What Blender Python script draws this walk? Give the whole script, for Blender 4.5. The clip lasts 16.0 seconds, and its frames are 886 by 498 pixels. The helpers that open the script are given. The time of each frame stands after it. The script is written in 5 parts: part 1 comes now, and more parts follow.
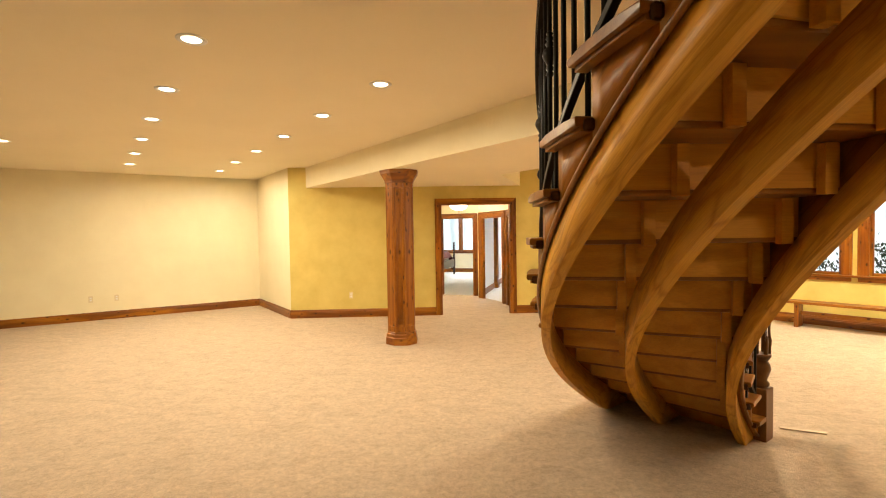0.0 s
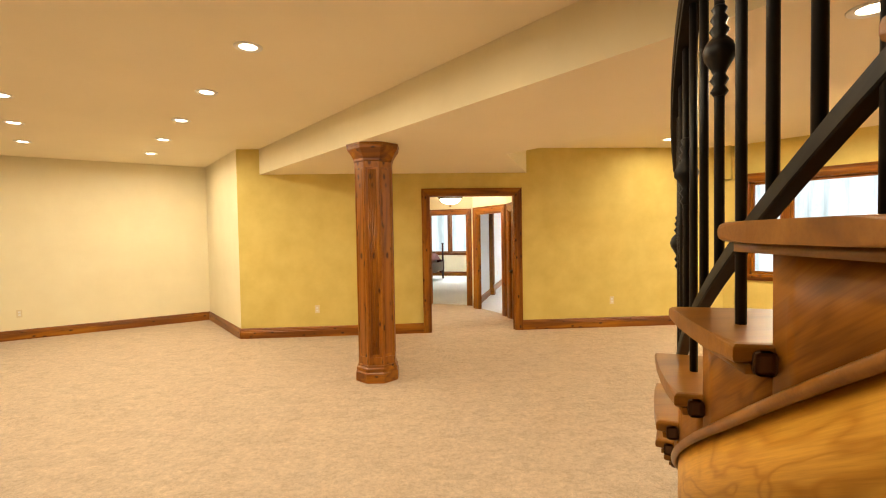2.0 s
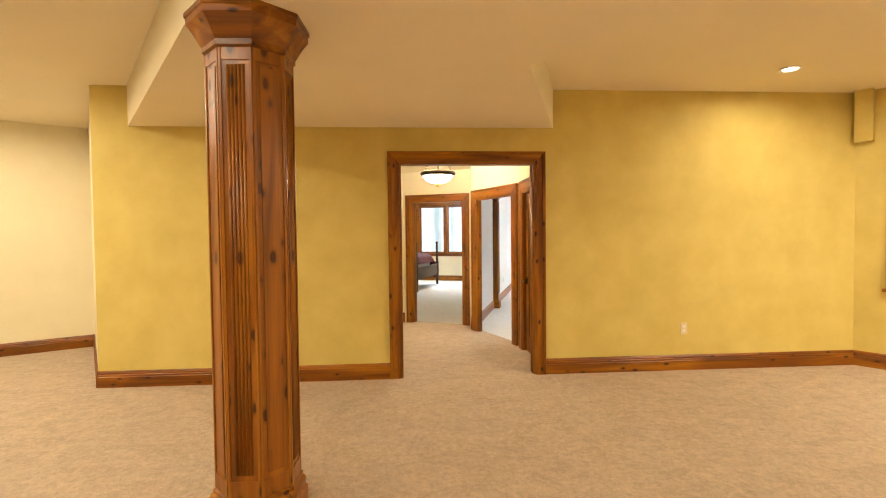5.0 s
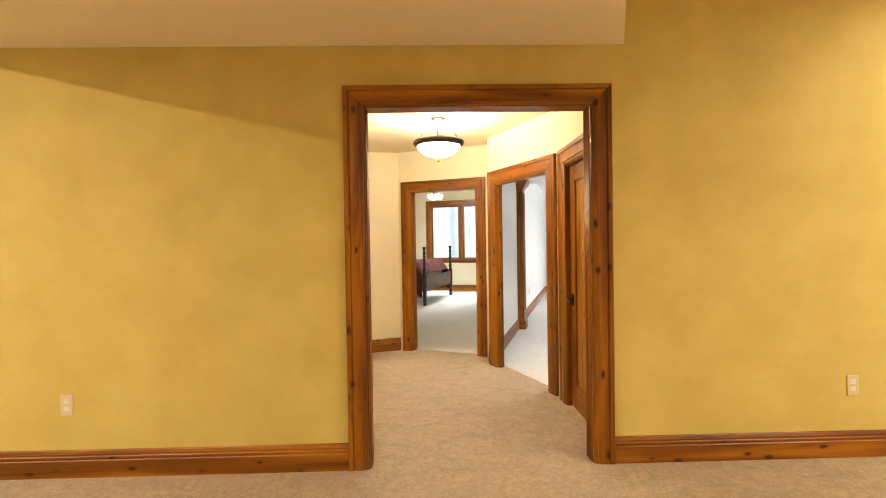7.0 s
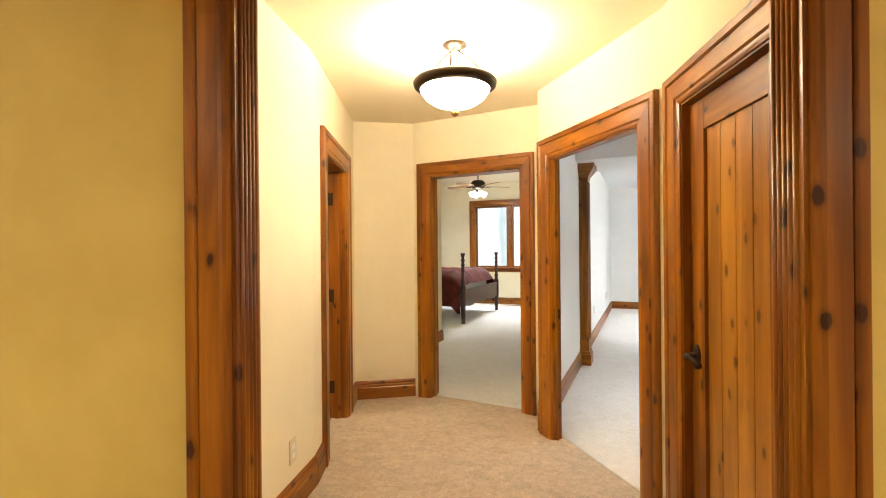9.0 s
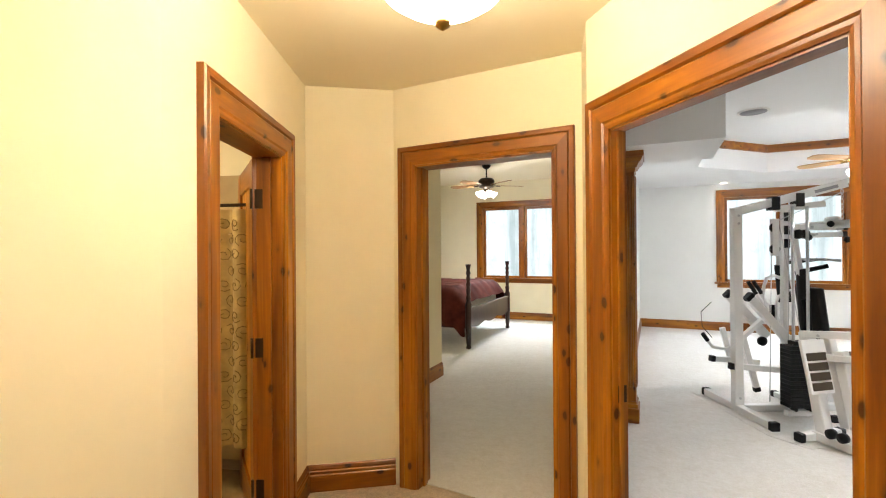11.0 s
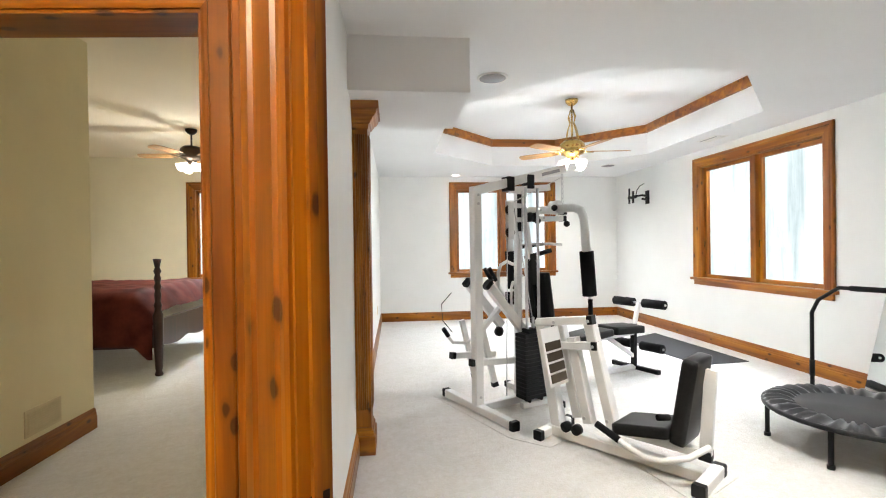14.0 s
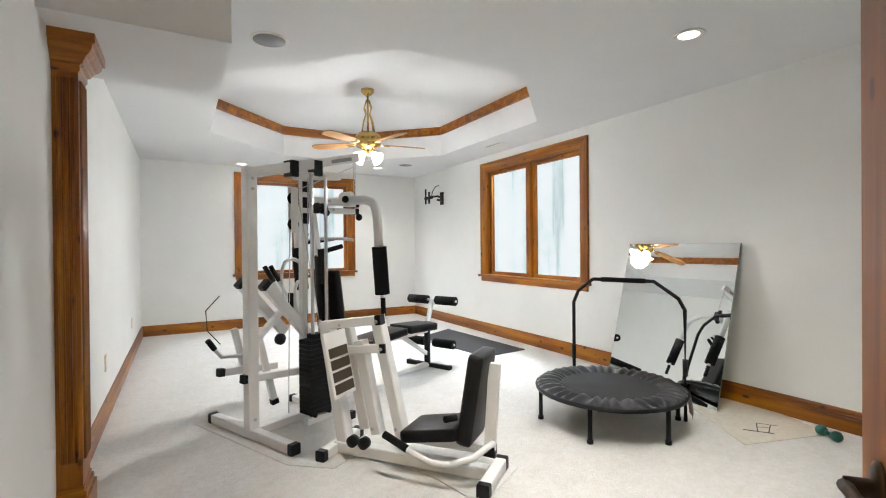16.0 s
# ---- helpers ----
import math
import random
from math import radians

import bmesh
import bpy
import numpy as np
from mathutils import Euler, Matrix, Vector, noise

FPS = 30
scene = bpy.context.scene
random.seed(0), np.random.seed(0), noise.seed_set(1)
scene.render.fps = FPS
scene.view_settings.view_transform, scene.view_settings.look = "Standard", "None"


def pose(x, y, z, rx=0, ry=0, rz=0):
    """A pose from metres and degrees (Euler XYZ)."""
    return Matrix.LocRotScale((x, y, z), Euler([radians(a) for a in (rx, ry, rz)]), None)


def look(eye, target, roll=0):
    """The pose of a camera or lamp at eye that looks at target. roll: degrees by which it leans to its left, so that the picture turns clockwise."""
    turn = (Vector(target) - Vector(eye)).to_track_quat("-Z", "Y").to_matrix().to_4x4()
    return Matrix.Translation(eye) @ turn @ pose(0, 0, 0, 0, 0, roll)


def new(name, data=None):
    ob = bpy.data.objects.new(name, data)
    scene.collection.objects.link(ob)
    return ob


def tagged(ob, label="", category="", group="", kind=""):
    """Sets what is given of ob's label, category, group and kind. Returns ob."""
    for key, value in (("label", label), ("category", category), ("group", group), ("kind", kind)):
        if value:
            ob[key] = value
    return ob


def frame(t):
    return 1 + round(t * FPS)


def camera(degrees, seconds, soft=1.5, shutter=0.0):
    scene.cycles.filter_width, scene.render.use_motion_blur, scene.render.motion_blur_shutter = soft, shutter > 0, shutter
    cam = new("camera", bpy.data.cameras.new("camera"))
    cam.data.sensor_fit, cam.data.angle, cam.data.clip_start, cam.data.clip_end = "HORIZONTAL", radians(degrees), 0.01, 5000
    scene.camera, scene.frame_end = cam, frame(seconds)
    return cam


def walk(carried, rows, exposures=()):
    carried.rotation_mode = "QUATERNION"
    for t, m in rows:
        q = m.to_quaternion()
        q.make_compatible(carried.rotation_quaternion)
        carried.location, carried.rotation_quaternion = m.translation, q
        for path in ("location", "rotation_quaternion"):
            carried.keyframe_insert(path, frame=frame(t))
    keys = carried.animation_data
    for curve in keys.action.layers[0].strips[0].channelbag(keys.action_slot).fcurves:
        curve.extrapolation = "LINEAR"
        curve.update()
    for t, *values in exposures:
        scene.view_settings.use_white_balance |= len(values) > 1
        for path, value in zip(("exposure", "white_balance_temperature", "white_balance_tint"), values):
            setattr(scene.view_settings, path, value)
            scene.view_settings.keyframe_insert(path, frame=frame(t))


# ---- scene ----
cam = camera(87.0, 16.0, 1.1)
PATH = [
    (0, (-0.002, -0.94, 1.607), (0.002, 1.058, 1.542), -0.9),
    (0.5, (-0.028, -0.488, 1.593), (-0.005, 1.511, 1.531), -0.9),
    (1, (-0.043, -0.053, 1.605), (-0.002, 1.946, 1.538), -1.0),
    (1.5, (-0.04, 0.393, 1.578), (0.009, 2.392, 1.516), -1.0),
    (2, (-0.037, 0.835, 1.567), (0.025, 2.833, 1.505), -1.0),
    (2.5, (0.009, 1.278, 1.543), (0.072, 3.276, 1.486), -1.0),
    (3, (0.043, 1.715, 1.53), (0.106, 3.714, 1.472), -0.9),
    (3.5, (0.098, 2.153, 1.51), (0.163, 4.151, 1.451), -1.0),
    (4, (0.139, 2.615, 1.513), (0.214, 4.613, 1.447), -0.9),
    (4.2, (0.177, 2.795, 1.506), (0.249, 4.793, 1.44), -0.8),
    (6.5, (0.434, 5.003, 1.367), (0.423, 7.002, 1.334), -0.9),
    (7, (0.498, 5.477, 1.361), (0.462, 7.476, 1.332), -0.9),
    (7.5, (0.557, 5.906, 1.356), (0.496, 7.905, 1.329), -1.1),
    (8, (0.626, 6.362, 1.35), (0.495, 8.358, 1.333), -0.8),
    (8.5, (0.651, 6.758, 1.348), (0.453, 8.748, 1.345), -0.8),
    (9, (0.671, 7.156, 1.345), (0.405, 9.138, 1.345), -0.5),
    (9.5, (0.647, 7.537, 1.351), (0.333, 9.512, 1.359), -0.4),
    (9.7, (0.623, 7.685, 1.367), (0.301, 9.659, 1.373), -0.4),
    (12, (0.583, 8.955, 1.508), (0.388, 10.945, 1.516), -0.4),
    (12.5, (0.633, 9.152, 1.496), (0.678, 11.151, 1.5), -0.6),
    (13, (0.732, 9.34, 1.471), (1.006, 11.321, 1.469), -0.8),
    (13.5, (0.827, 9.495, 1.399), (1.333, 11.43, 1.397), -0.8),
    (14, (0.927, 9.629, 1.364), (1.664, 11.489, 1.351), -0.8),
    (14.5, (1.006, 9.729, 1.312), (1.971, 11.481, 1.298), -0.7),
    (15, (1.1, 9.798, 1.294), (2.253, 11.432, 1.277), -0.8),
    (15.5, (1.185, 9.853, 1.304), (2.48, 11.378, 1.286), -0.7),
    (16, (1.253, 9.883, 1.299), (2.669, 11.296, 1.288), -0.5),
]
walk(cam, [(t, look(eye, target, roll)) for t, eye, target, roll in PATH],
     [(0.0, -0.06), (2.0, -0.24), (4.0, -0.28), (6.5, -0.12), (9.0, -0.12), (12.0, -0.35), (13.0, -0.28), (14.5, -0.22), (15.5, -0.5), (16.0, -0.6)])

# ---------------------------------------------------------------- helpers
def part(name, bm, mats, parent=None, label="", smooth=False, m=None):
    """Links a bmesh as one mesh object, under a thing when one is given."""
    me = bpy.data.meshes.new(name)
    bmesh.ops.recalc_face_normals(bm, faces=bm.faces)
    if smooth:
        for f in bm.faces:
            f.smooth = True
    bm.to_mesh(me)
    bm.free()
    for mt in mats if isinstance(mats, (list, tuple)) else [mats]:
        me.materials.append(mt)
    ob = new(name, me)
    if parent is not None:
        ob.parent = parent
    if m is not None:
        ob.matrix_basis = m
    if label:
        ob["label"] = label
    return ob


def thing(name, label, category, m=None, group="", kind=""):
    ob = new(name)
    ob.empty_display_size = 0.1
    if m is not None:
        ob.matrix_basis = m
    return tagged(ob, label, category, group, kind)


def BM():
    return bmesh.new()


def box(bm, x0, x1, y0, y1, z0, z1, m=None, mi=0, bevel=0.0):
    r = bmesh.ops.create_cube(bm, size=1.0)
    vs = r["verts"]
    for v in vs:
        v.co = Vector((x0 + (v.co.x + 0.5) * (x1 - x0), y0 + (v.co.y + 0.5) * (y1 - y0), z0 + (v.co.z + 0.5) * (z1 - z0)))
    fs = list({f for v in vs for f in v.link_faces})
    for f in fs:
        f.material_index = mi
    if bevel:
        es = list({e for v in vs for e in v.link_edges})
        r2 = bmesh.ops.bevel(bm, geom=es, offset=bevel, segments=2, profile=0.7, affect="EDGES")
        vs = list({v for f in r2["faces"] for v in f.verts} | {v for v in vs if v.is_valid})
        for f in r2["faces"]:
            f.material_index = mi
    if m is not None:
        bmesh.ops.transform(bm, matrix=m, verts=vs)
    return vs


def prism(bm, pts, z0, z1, mi=0):
    lo = [bm.verts.new((x, y, z0)) for x, y in pts]
    hi = [bm.verts.new((x, y, z1)) for x, y in pts]
    n = len(pts)
    fs = [bm.faces.new(lo), bm.faces.new(hi)]
    fs += [bm.faces.new((lo[i], lo[(i + 1) % n], hi[(i + 1) % n], hi[i])) for i in range(n)]
    for f in fs:
        f.material_index = mi
    return lo + hi


def tube(bm, pts, r, seg=10, mi=0, cap=True, squash=None):
    """A tube along points; r may be a list. squash: (width, height) makes a rectangular tube instead."""
    pts = [Vector(p) for p in pts]
    rings = []
    up = Vector((0, 0, 1))
    for i, p in enumerate(pts):
        d = (pts[min(i + 1, len(pts) - 1)] - pts[max(i - 1, 0)]).normalized()
        side = d.cross(up)
        if side.length < 1e-3:
            side = d.cross(Vector((0, 1, 0)))
        side.normalize()
        top = side.cross(d).normalized()
        rad = r[i] if isinstance(r, (list, tuple)) else r
        if squash:
            w, h = squash[0] / 2, squash[1] / 2
            c = min(w, h) * 0.18
            prof = [(w - c, h), (-w + c, h), (-w, h - c), (-w, -h + c), (-w + c, -h), (w - c, -h), (w, -h + c), (w, h - c)]
            rings.append([bm.verts.new(p + side * a + top * b) for a, b in prof])
        else:
            rings.append([bm.verts.new(p + side * (rad * math.cos(2 * math.pi * k / seg)) + top * (rad * math.sin(2 * math.pi * k / seg))) for k in range(seg)])
    n = len(rings[0])
    for a, b in zip(rings, rings[1:]):
        for k in range(n):
            f = bm.faces.new((a[k], a[(k + 1) % n], b[(k + 1) % n], b[k]))
            f.material_index = mi
            f.smooth = not squash
    if cap:
        for ring in (rings[0], rings[-1]):
            f = bm.faces.new(ring)
            f.material_index = mi


def lathe(bm, prof, seg=24, m=None, mi=0, phase=0.0, smooth=True):
    """A turned body: prof is a list of (radius, height)."""
    vs = []
    rings = []
    for r, z in prof:
        ring = [bm.verts.new((r * math.cos(phase + 2 * math.pi * k / seg), r * math.sin(phase + 2 * math.pi * k / seg), z)) for k in range(seg)]
        rings.append(ring)
        vs += ring
    for a, b in zip(rings, rings[1:]):
        for k in range(seg):
            f = bm.faces.new((a[k], a[(k + 1) % seg], b[(k + 1) % seg], b[k]))
            f.smooth = smooth
            f.material_index = mi
    for ring in (rings[0], rings[-1]):
        bm.faces.new(ring).material_index = mi
    if m is not None:
        bmesh.ops.transform(bm, matrix=m, verts=vs)
    return vs


def along(p, q):
    """Frame on the floor line from p to q: X along it, Y to the left of it, Z up. Also its length."""
    a = math.atan2(q[1] - p[1], q[0] - p[0])
    return pose(p[0], p[1], 0, 0, 0, math.degrees(a)), math.hypot(q[0] - p[0], q[1] - p[1])


# ---------------------------------------------------------------- world and light
SUN_EL, SUN_ROT = 38, 120
world = bpy.data.worlds.new("world")
scene.world = world
world.use_nodes = True
wn = world.node_tree
bg = wn.nodes["Background"]
sky = wn.nodes.new("ShaderNodeTexSky")
sky.sky_type, sky.sun_disc = "NISHITA", False
sky.sun_elevation, sky.sun_rotation = radians(SUN_EL), radians(SUN_ROT)
sky.air_density, sky.dust_density, sky.ozone_density = 1.0, 4.0, 1.0
wn.links.new(sky.outputs[0], bg.inputs[0])
bg.inputs[1].default_value = 0.15
sun = new("sun", bpy.data.lights.new("sun", "SUN"))
sun.data.energy, sun.data.angle, sun.data.color = 1.2, radians(12), (1, 0.96, 0.9)
sun.matrix_basis = pose(0, 0, 20, 90 - SUN_EL, 0, 180 - SUN_ROT)

WARM, SOFTWHITE, DAY = (1.0, 0.835, 0.58), (1.0, 0.965, 0.91), (0.82, 0.91, 1.0)


def downlight_lamp(x, y, z, watts, colour, spread=175):
    la = bpy.data.lights.new("downlight_glow", "AREA")
    la.shape, la.size, la.energy, la.color, la.spread = "DISK", 0.13, watts, colour, radians(spread)
    return new("downlight_glow", la), pose(x, y, z)


SKYGLOW = 1.8


def window_daylight(m, width, height, watts):
    """Unseen area lamp added above and outside a window, standing in for open sky shining in through it."""
    la = bpy.data.lights.new("window_daylight", "AREA")
    la.shape, la.size, la.size_y, la.energy, la.color = "RECTANGLE", width, height, watts, DAY
    new("window_daylight", la).matrix_basis = m


# ---------------------------------------------------------------- materials
def material(name, rough=0.6, metal=0.0):
    mt = bpy.data.materials.new(name)
    mt.use_nodes = True
    nt = mt.node_tree
    b = nt.nodes["Principled BSDF"]
    b.inputs["Roughness"].default_value = rough
    b.inputs["Metallic"].default_value = metal
    return mt, nt, b


def coords(nt, scale=(1, 1, 1)):
    tc = nt.nodes.new("ShaderNodeTexCoord")
    mp = nt.nodes.new("ShaderNodeMapping")
    mp.inputs["Scale"].default_value = scale
    nt.links.new(tc.outputs["Object"], mp.inputs["Vector"])
    return mp.outputs["Vector"]


def noise_tex(nt, vec, scale, detail=4, rough=0.55, distort=0.0):
    n = nt.nodes.new("ShaderNodeTexNoise")
    n.inputs["Scale"].default_value = scale
    n.inputs["Detail"].default_value = detail
    n.inputs["Roughness"].default_value = rough
    n.inputs["Distortion"].default_value = distort
    nt.links.new(vec, n.inputs["Vector"])
    return n.outputs["Fac"]


def ramp(nt, fac, stops):
    r = nt.nodes.new("ShaderNodeValToRGB")
    while len(r.color_ramp.elements) < len(stops):
        r.color_ramp.elements.new(0.5)
    for e, (p, c) in zip(r.color_ramp.elements, stops):
        e.position = p
        e.color = (*c, 1) if len(c) == 3 else c
    nt.links.new(fac, r.inputs["Fac"])
    return r.outputs["Color"]


def mix(nt, a, b, fac, mode="MIX"):
    n = nt.nodes.new("ShaderNodeMix")
    n.data_type, n.blend_type = "RGBA", mode
    if isinstance(fac, float):
        n.inputs["Factor"].default_value = fac
    else:
        nt.links.new(fac, n.inputs["Factor"])
    for s, v in ((n.inputs[6], a), (n.inputs[7], b)):
        if isinstance(v, tuple):
            s.default_value = (*v, 1)
        else:
            nt.links.new(v, s)
    return n.outputs[2]


def bump(nt, b, height, strength, dist=0.01):
    n = nt.nodes.new("ShaderNodeBump")
    n.inputs["Strength"].default_value = strength
    n.inputs["Distance"].default_value = dist
    nt.links.new(height, n.inputs["Height"])
    nt.links.new(n.outputs[0], b.inputs["Normal"])


def paint(name, c1, c2, rough=0.75, blotch=1.6, fine=260):
    mt, nt, b = material(name, rough)
    v = coords(nt)
    f = noise_tex(nt, v, blotch, 5, 0.6)
    c = ramp(nt, f, [(0.3, c1), (0.7, c2)])
    nt.links.new(c, b.inputs["Base Color"])
    bump(nt, b, noise_tex(nt, v, fine, 2), 0.12, 0.002)
    return mt


def wood(name, dark, mid, light, axis, knots=0.5, rough=0.36, scale=1.0, coat=0.08):
    """Knotty stained wood with its grain along the given local axis."""
    mt, nt, b = material(name, rough)
    s = [7.0 * scale] * 3
    s[axis] = 0.55 * scale
    v = coords(nt, tuple(s))
    g = noise_tex(nt, v, 1.6, 4, 0.5, 0.8)
    c = ramp(nt, g, [(0.30, dark), (0.5, mid), (0.72, light)])
    s2 = [70.0 * scale] * 3
    s2[axis] = 1.6 * scale
    fine = noise_tex(nt, coords(nt, tuple(s2)), 2.0, 3)
    c = mix(nt, c, ramp(nt, fine, [(0.3, (0.66, 0.56, 0.5)), (0.62, (1, 1, 1))]), 0.34, "MULTIPLY")
    if knots:
        s3 = [13.0 * scale] * 3
        s3[axis] = 6.5 * scale
        kv = coords(nt, tuple(s3))
        wob = nt.nodes.new("ShaderNodeTexNoise")
        wob.inputs["Scale"].default_value = 3.0
        wob.inputs["Detail"].default_value = 2
        nt.links.new(kv, wob.inputs["Vector"])
        vo = nt.nodes.new("ShaderNodeTexVoronoi")
        vo.inputs["Scale"].default_value = 1.0
        nt.links.new(mix(nt, kv, wob.outputs["Color"], 0.10), vo.inputs["Vector"])
        halo = ramp(nt, vo.outputs["Distance"], [(0.11 * knots, (0.5, 0.5, 0.5)), (0.25 * knots, (0, 0, 0))])
        c = mix(nt, c, tuple(x * 0.62 for x in dark), halo)
        k = ramp(nt, vo.outputs["Distance"], [(0.11 * knots, (0.95, 0.95, 0.95)), (0.155 * knots, (0, 0, 0))])
        c = mix(nt, c, (dark[0] * 0.36, dark[1] * 0.28, dark[2] * 0.3), k)
    nt.links.new(c, b.inputs["Base Color"])
    b.inputs["Coat Weight"].default_value = coat
    b.inputs["Specular IOR Level"].default_value = 0.4
    b.inputs["Coat Roughness"].default_value = 0.2
    bump(nt, b, fine, 0.06, 0.003)
    return mt


def curved_wood(name, dark, light, flame, rough=0.4):
    """Wood whose grain follows the UV map's first axis; flame: contour-like plywood figure."""
    mt, nt, b = material(name, rough)
    uv = nt.nodes.new("ShaderNodeUVMap")
    outs = []
    for sc in ((2.4, 8.5, 1.0), (6.0, 150.0, 1.0)):
        mp = nt.nodes.new("ShaderNodeMapping")
        mp.inputs["Scale"].default_value = sc
        nt.links.new(uv.outputs[0], mp.inputs["Vector"])
        outs.append(mp.outputs["Vector"])
    g = noise_tex(nt, outs[0], 1.0, 2, 0.45, 0.8)
    mul = nt.nodes.new("ShaderNodeMath")
    mul.operation = "MULTIPLY"
    mul.inputs[1].default_value = flame
    nt.links.new(g, mul.inputs[0])
    pp = nt.nodes.new("ShaderNodeMath")
    pp.operation = "PINGPONG"
    pp.inputs[1].default_value = 1.0
    nt.links.new(mul.outputs[0], pp.inputs[0])
    c = ramp(nt, pp.outputs[0], [(0.05, dark), (0.45, light), (0.9, tuple(x * 1.06 for x in light))])
    fine = noise_tex(nt, outs[1], 1.0, 3, 0.6)
    c = mix(nt, c, ramp(nt, fine, [(0.3, (0.66, 0.58, 0.5)), (0.62, (1, 1, 1))]), 0.6, "MULTIPLY")
    nt.links.new(c, b.inputs["Base Color"])
    b.inputs["Coat Weight"].default_value = 0.03
    b.inputs["Specular IOR Level"].default_value = 0.16
    b.inputs["Coat Roughness"].default_value = 0.3
    bump(nt, b, fine, 0.08, 0.002)
    return mt


def carpet(name, c1, c2, depth=0.7):
    """Cut pile: brushed strokes lying two ways, mottle and tufts."""
    mt, nt, b = material(name, 0.95)
    v = coords(nt)
    turned = nt.nodes.new("ShaderNodeMapping")
    turned.inputs["Rotation"].default_value = (0, 0, 0.6)
    turned.inputs["Scale"].default_value = (1.0, 1.7, 1.0)
    nt.links.new(v, turned.inputs["Vector"])
    brushed = noise_tex(nt, turned.outputs["Vector"], 3.2, 6, 0.68, 0.9)
    mid_f = noise_tex(nt, v, 26, 6, 0.8, 0.4)
    c = ramp(nt, mid_f, [(0.36, c1), (0.62, c2)])
    c = mix(nt, c, ramp(nt, brushed, [(0.40, (0.84, 0.83, 0.81)), (0.50, (0.96, 0.96, 0.96)), (0.60, (1, 1, 1))]), depth, "MULTIPLY")
    blot = noise_tex(nt, v, 9, 8, 0.82)
    c = mix(nt, c, ramp(nt, blot, [(0.41, (0.82, 0.79, 0.75)), (0.56, (1, 1, 1))]), depth, "MULTIPLY")
    fib = noise_tex(nt, v, 120, 3, 0.75)
    c = mix(nt, c, ramp(nt, fib, [(0.34, (0.6, 0.57, 0.54)), (0.60, (1, 1, 1))]), depth, "MULTIPLY")
    nt.links.new(c, b.inputs["Base Color"])
    b.inputs["Sheen Weight"].default_value = 0.15
    add = nt.nodes.new("ShaderNodeMath")
    add.operation = "ADD"
    nt.links.new(fib, add.inputs[0])
    nt.links.new(mid_f, add.inputs[1])
    bump(nt, b, add.outputs[0], 0.9, 0.018)
    return mt


def plain(name, c, rough=0.5, metal=0.0, vary=0.12, scale=30):
    mt, nt, b = material(name, rough, metal)
    f = noise_tex(nt, coords(nt), scale, 4)
    nt.links.new(ramp(nt, f, [(0.3, tuple(x * (1 - vary) for x in c)), (0.7, c)]), b.inputs["Base Color"])
    return mt


def glow(name, c, strength):
    mt, nt, b = material(name, 0.4)
    b.inputs["Base Color"].default_value = (0.9, 0.9, 0.9, 1)
    b.inputs["Emission Color"].default_value = (*c, 1)
    b.inputs["Emission Strength"].default_value = strength
    return mt


M_YELLOW = paint("faux_yellow_wall_paint", (0.60, 0.472, 0.125), (0.70, 0.572, 0.18), 0.7, 2.6)
M_CREAM = paint("cream_wall_paint", (0.79, 0.72, 0.51), (0.85, 0.785, 0.57), 0.75)
M_HALL = paint("pale_cream_wall_paint", (0.76, 0.69, 0.50), (0.82, 0.75, 0.56), 0.75)
M_GYM = paint("off_white_wall_paint", (0.80, 0.805, 0.785), (0.84, 0.845, 0.825), 0.75)
M_CEIL = paint("matt_ceiling_paint", (0.84, 0.75, 0.56), (0.88, 0.79, 0.60), 0.85, 0.8)
M_CEILW = paint("white_ceiling_paint", (0.79, 0.80, 0.81), (0.83, 0.84, 0.85), 0.85, 0.8)
M_CARPET = carpet("beige_carpet", (0.61, 0.47, 0.335), (0.83, 0.66, 0.485), 0.68)
M_CARPETW = carpet("ivory_carpet", (0.88, 0.86, 0.82), (0.96, 0.95, 0.93), 0.22)
WD = ((0.125, 0.032, 0.002), (0.24, 0.075, 0.003), (0.41, 0.157, 0.006))
WD2 = ((0.24, 0.085, 0.006), (0.36, 0.145, 0.012), (0.48, 0.22, 0.022))
M_TRIM_V = wood("knotty_pine_upright", *WD, 2, 1)
M_TRIM_H = wood("knotty_pine_level", *WD, 0, 1)
M_COLUMN = wood("knotty_pine_column", (0.16, 0.045, 0.003), (0.28, 0.092, 0.005), (0.42, 0.165, 0.010), 2, 1.35)
M_BOARD = wood("pale_pine_board", *WD2, 2, 1)
M_STAIR = wood("stair_pine", (0.54, 0.225, 0.018), (0.63, 0.29, 0.028), (0.70, 0.35, 0.045), 0, 0.0, 0.42)
M_SKIRT = curved_wood("stair_skirt_oak", (0.22, 0.078, 0.007), (0.33, 0.128, 0.012), 5.0)
M_PLY = curved_wood("stair_plywood", (0.53, 0.245, 0.024), (0.66, 0.345, 0.045), 10.0)
M_OAK = wood("oak_tread", (0.17, 0.058, 0.005), (0.25, 0.095, 0.009), (0.33, 0.135, 0.014), 0, 0.0, 0.36)
M_TREADEND = wood("dark_oak_end", (0.05, 0.018, 0.004), (0.075, 0.026, 0.006), (0.10, 0.036, 0.008), 2, 0.0, 0.55)
M_NEWEL = wood("dark_oak_newel", (0.09, 0.032, 0.006), (0.13, 0.048, 0.008), (0.18, 0.07, 0.012), 2, 0.0, 0.36)
M_IRON = plain("black_wrought_iron", (0.012, 0.011, 0.011), 0.45, 0.6)
M_PLATE = plain("almond_plastic", (0.72, 0.62, 0.42), 0.4, 0, 0.05)
M_WHITEP = plain("white_plastic", (0.8, 0.79, 0.76), 0.4, 0, 0.04)
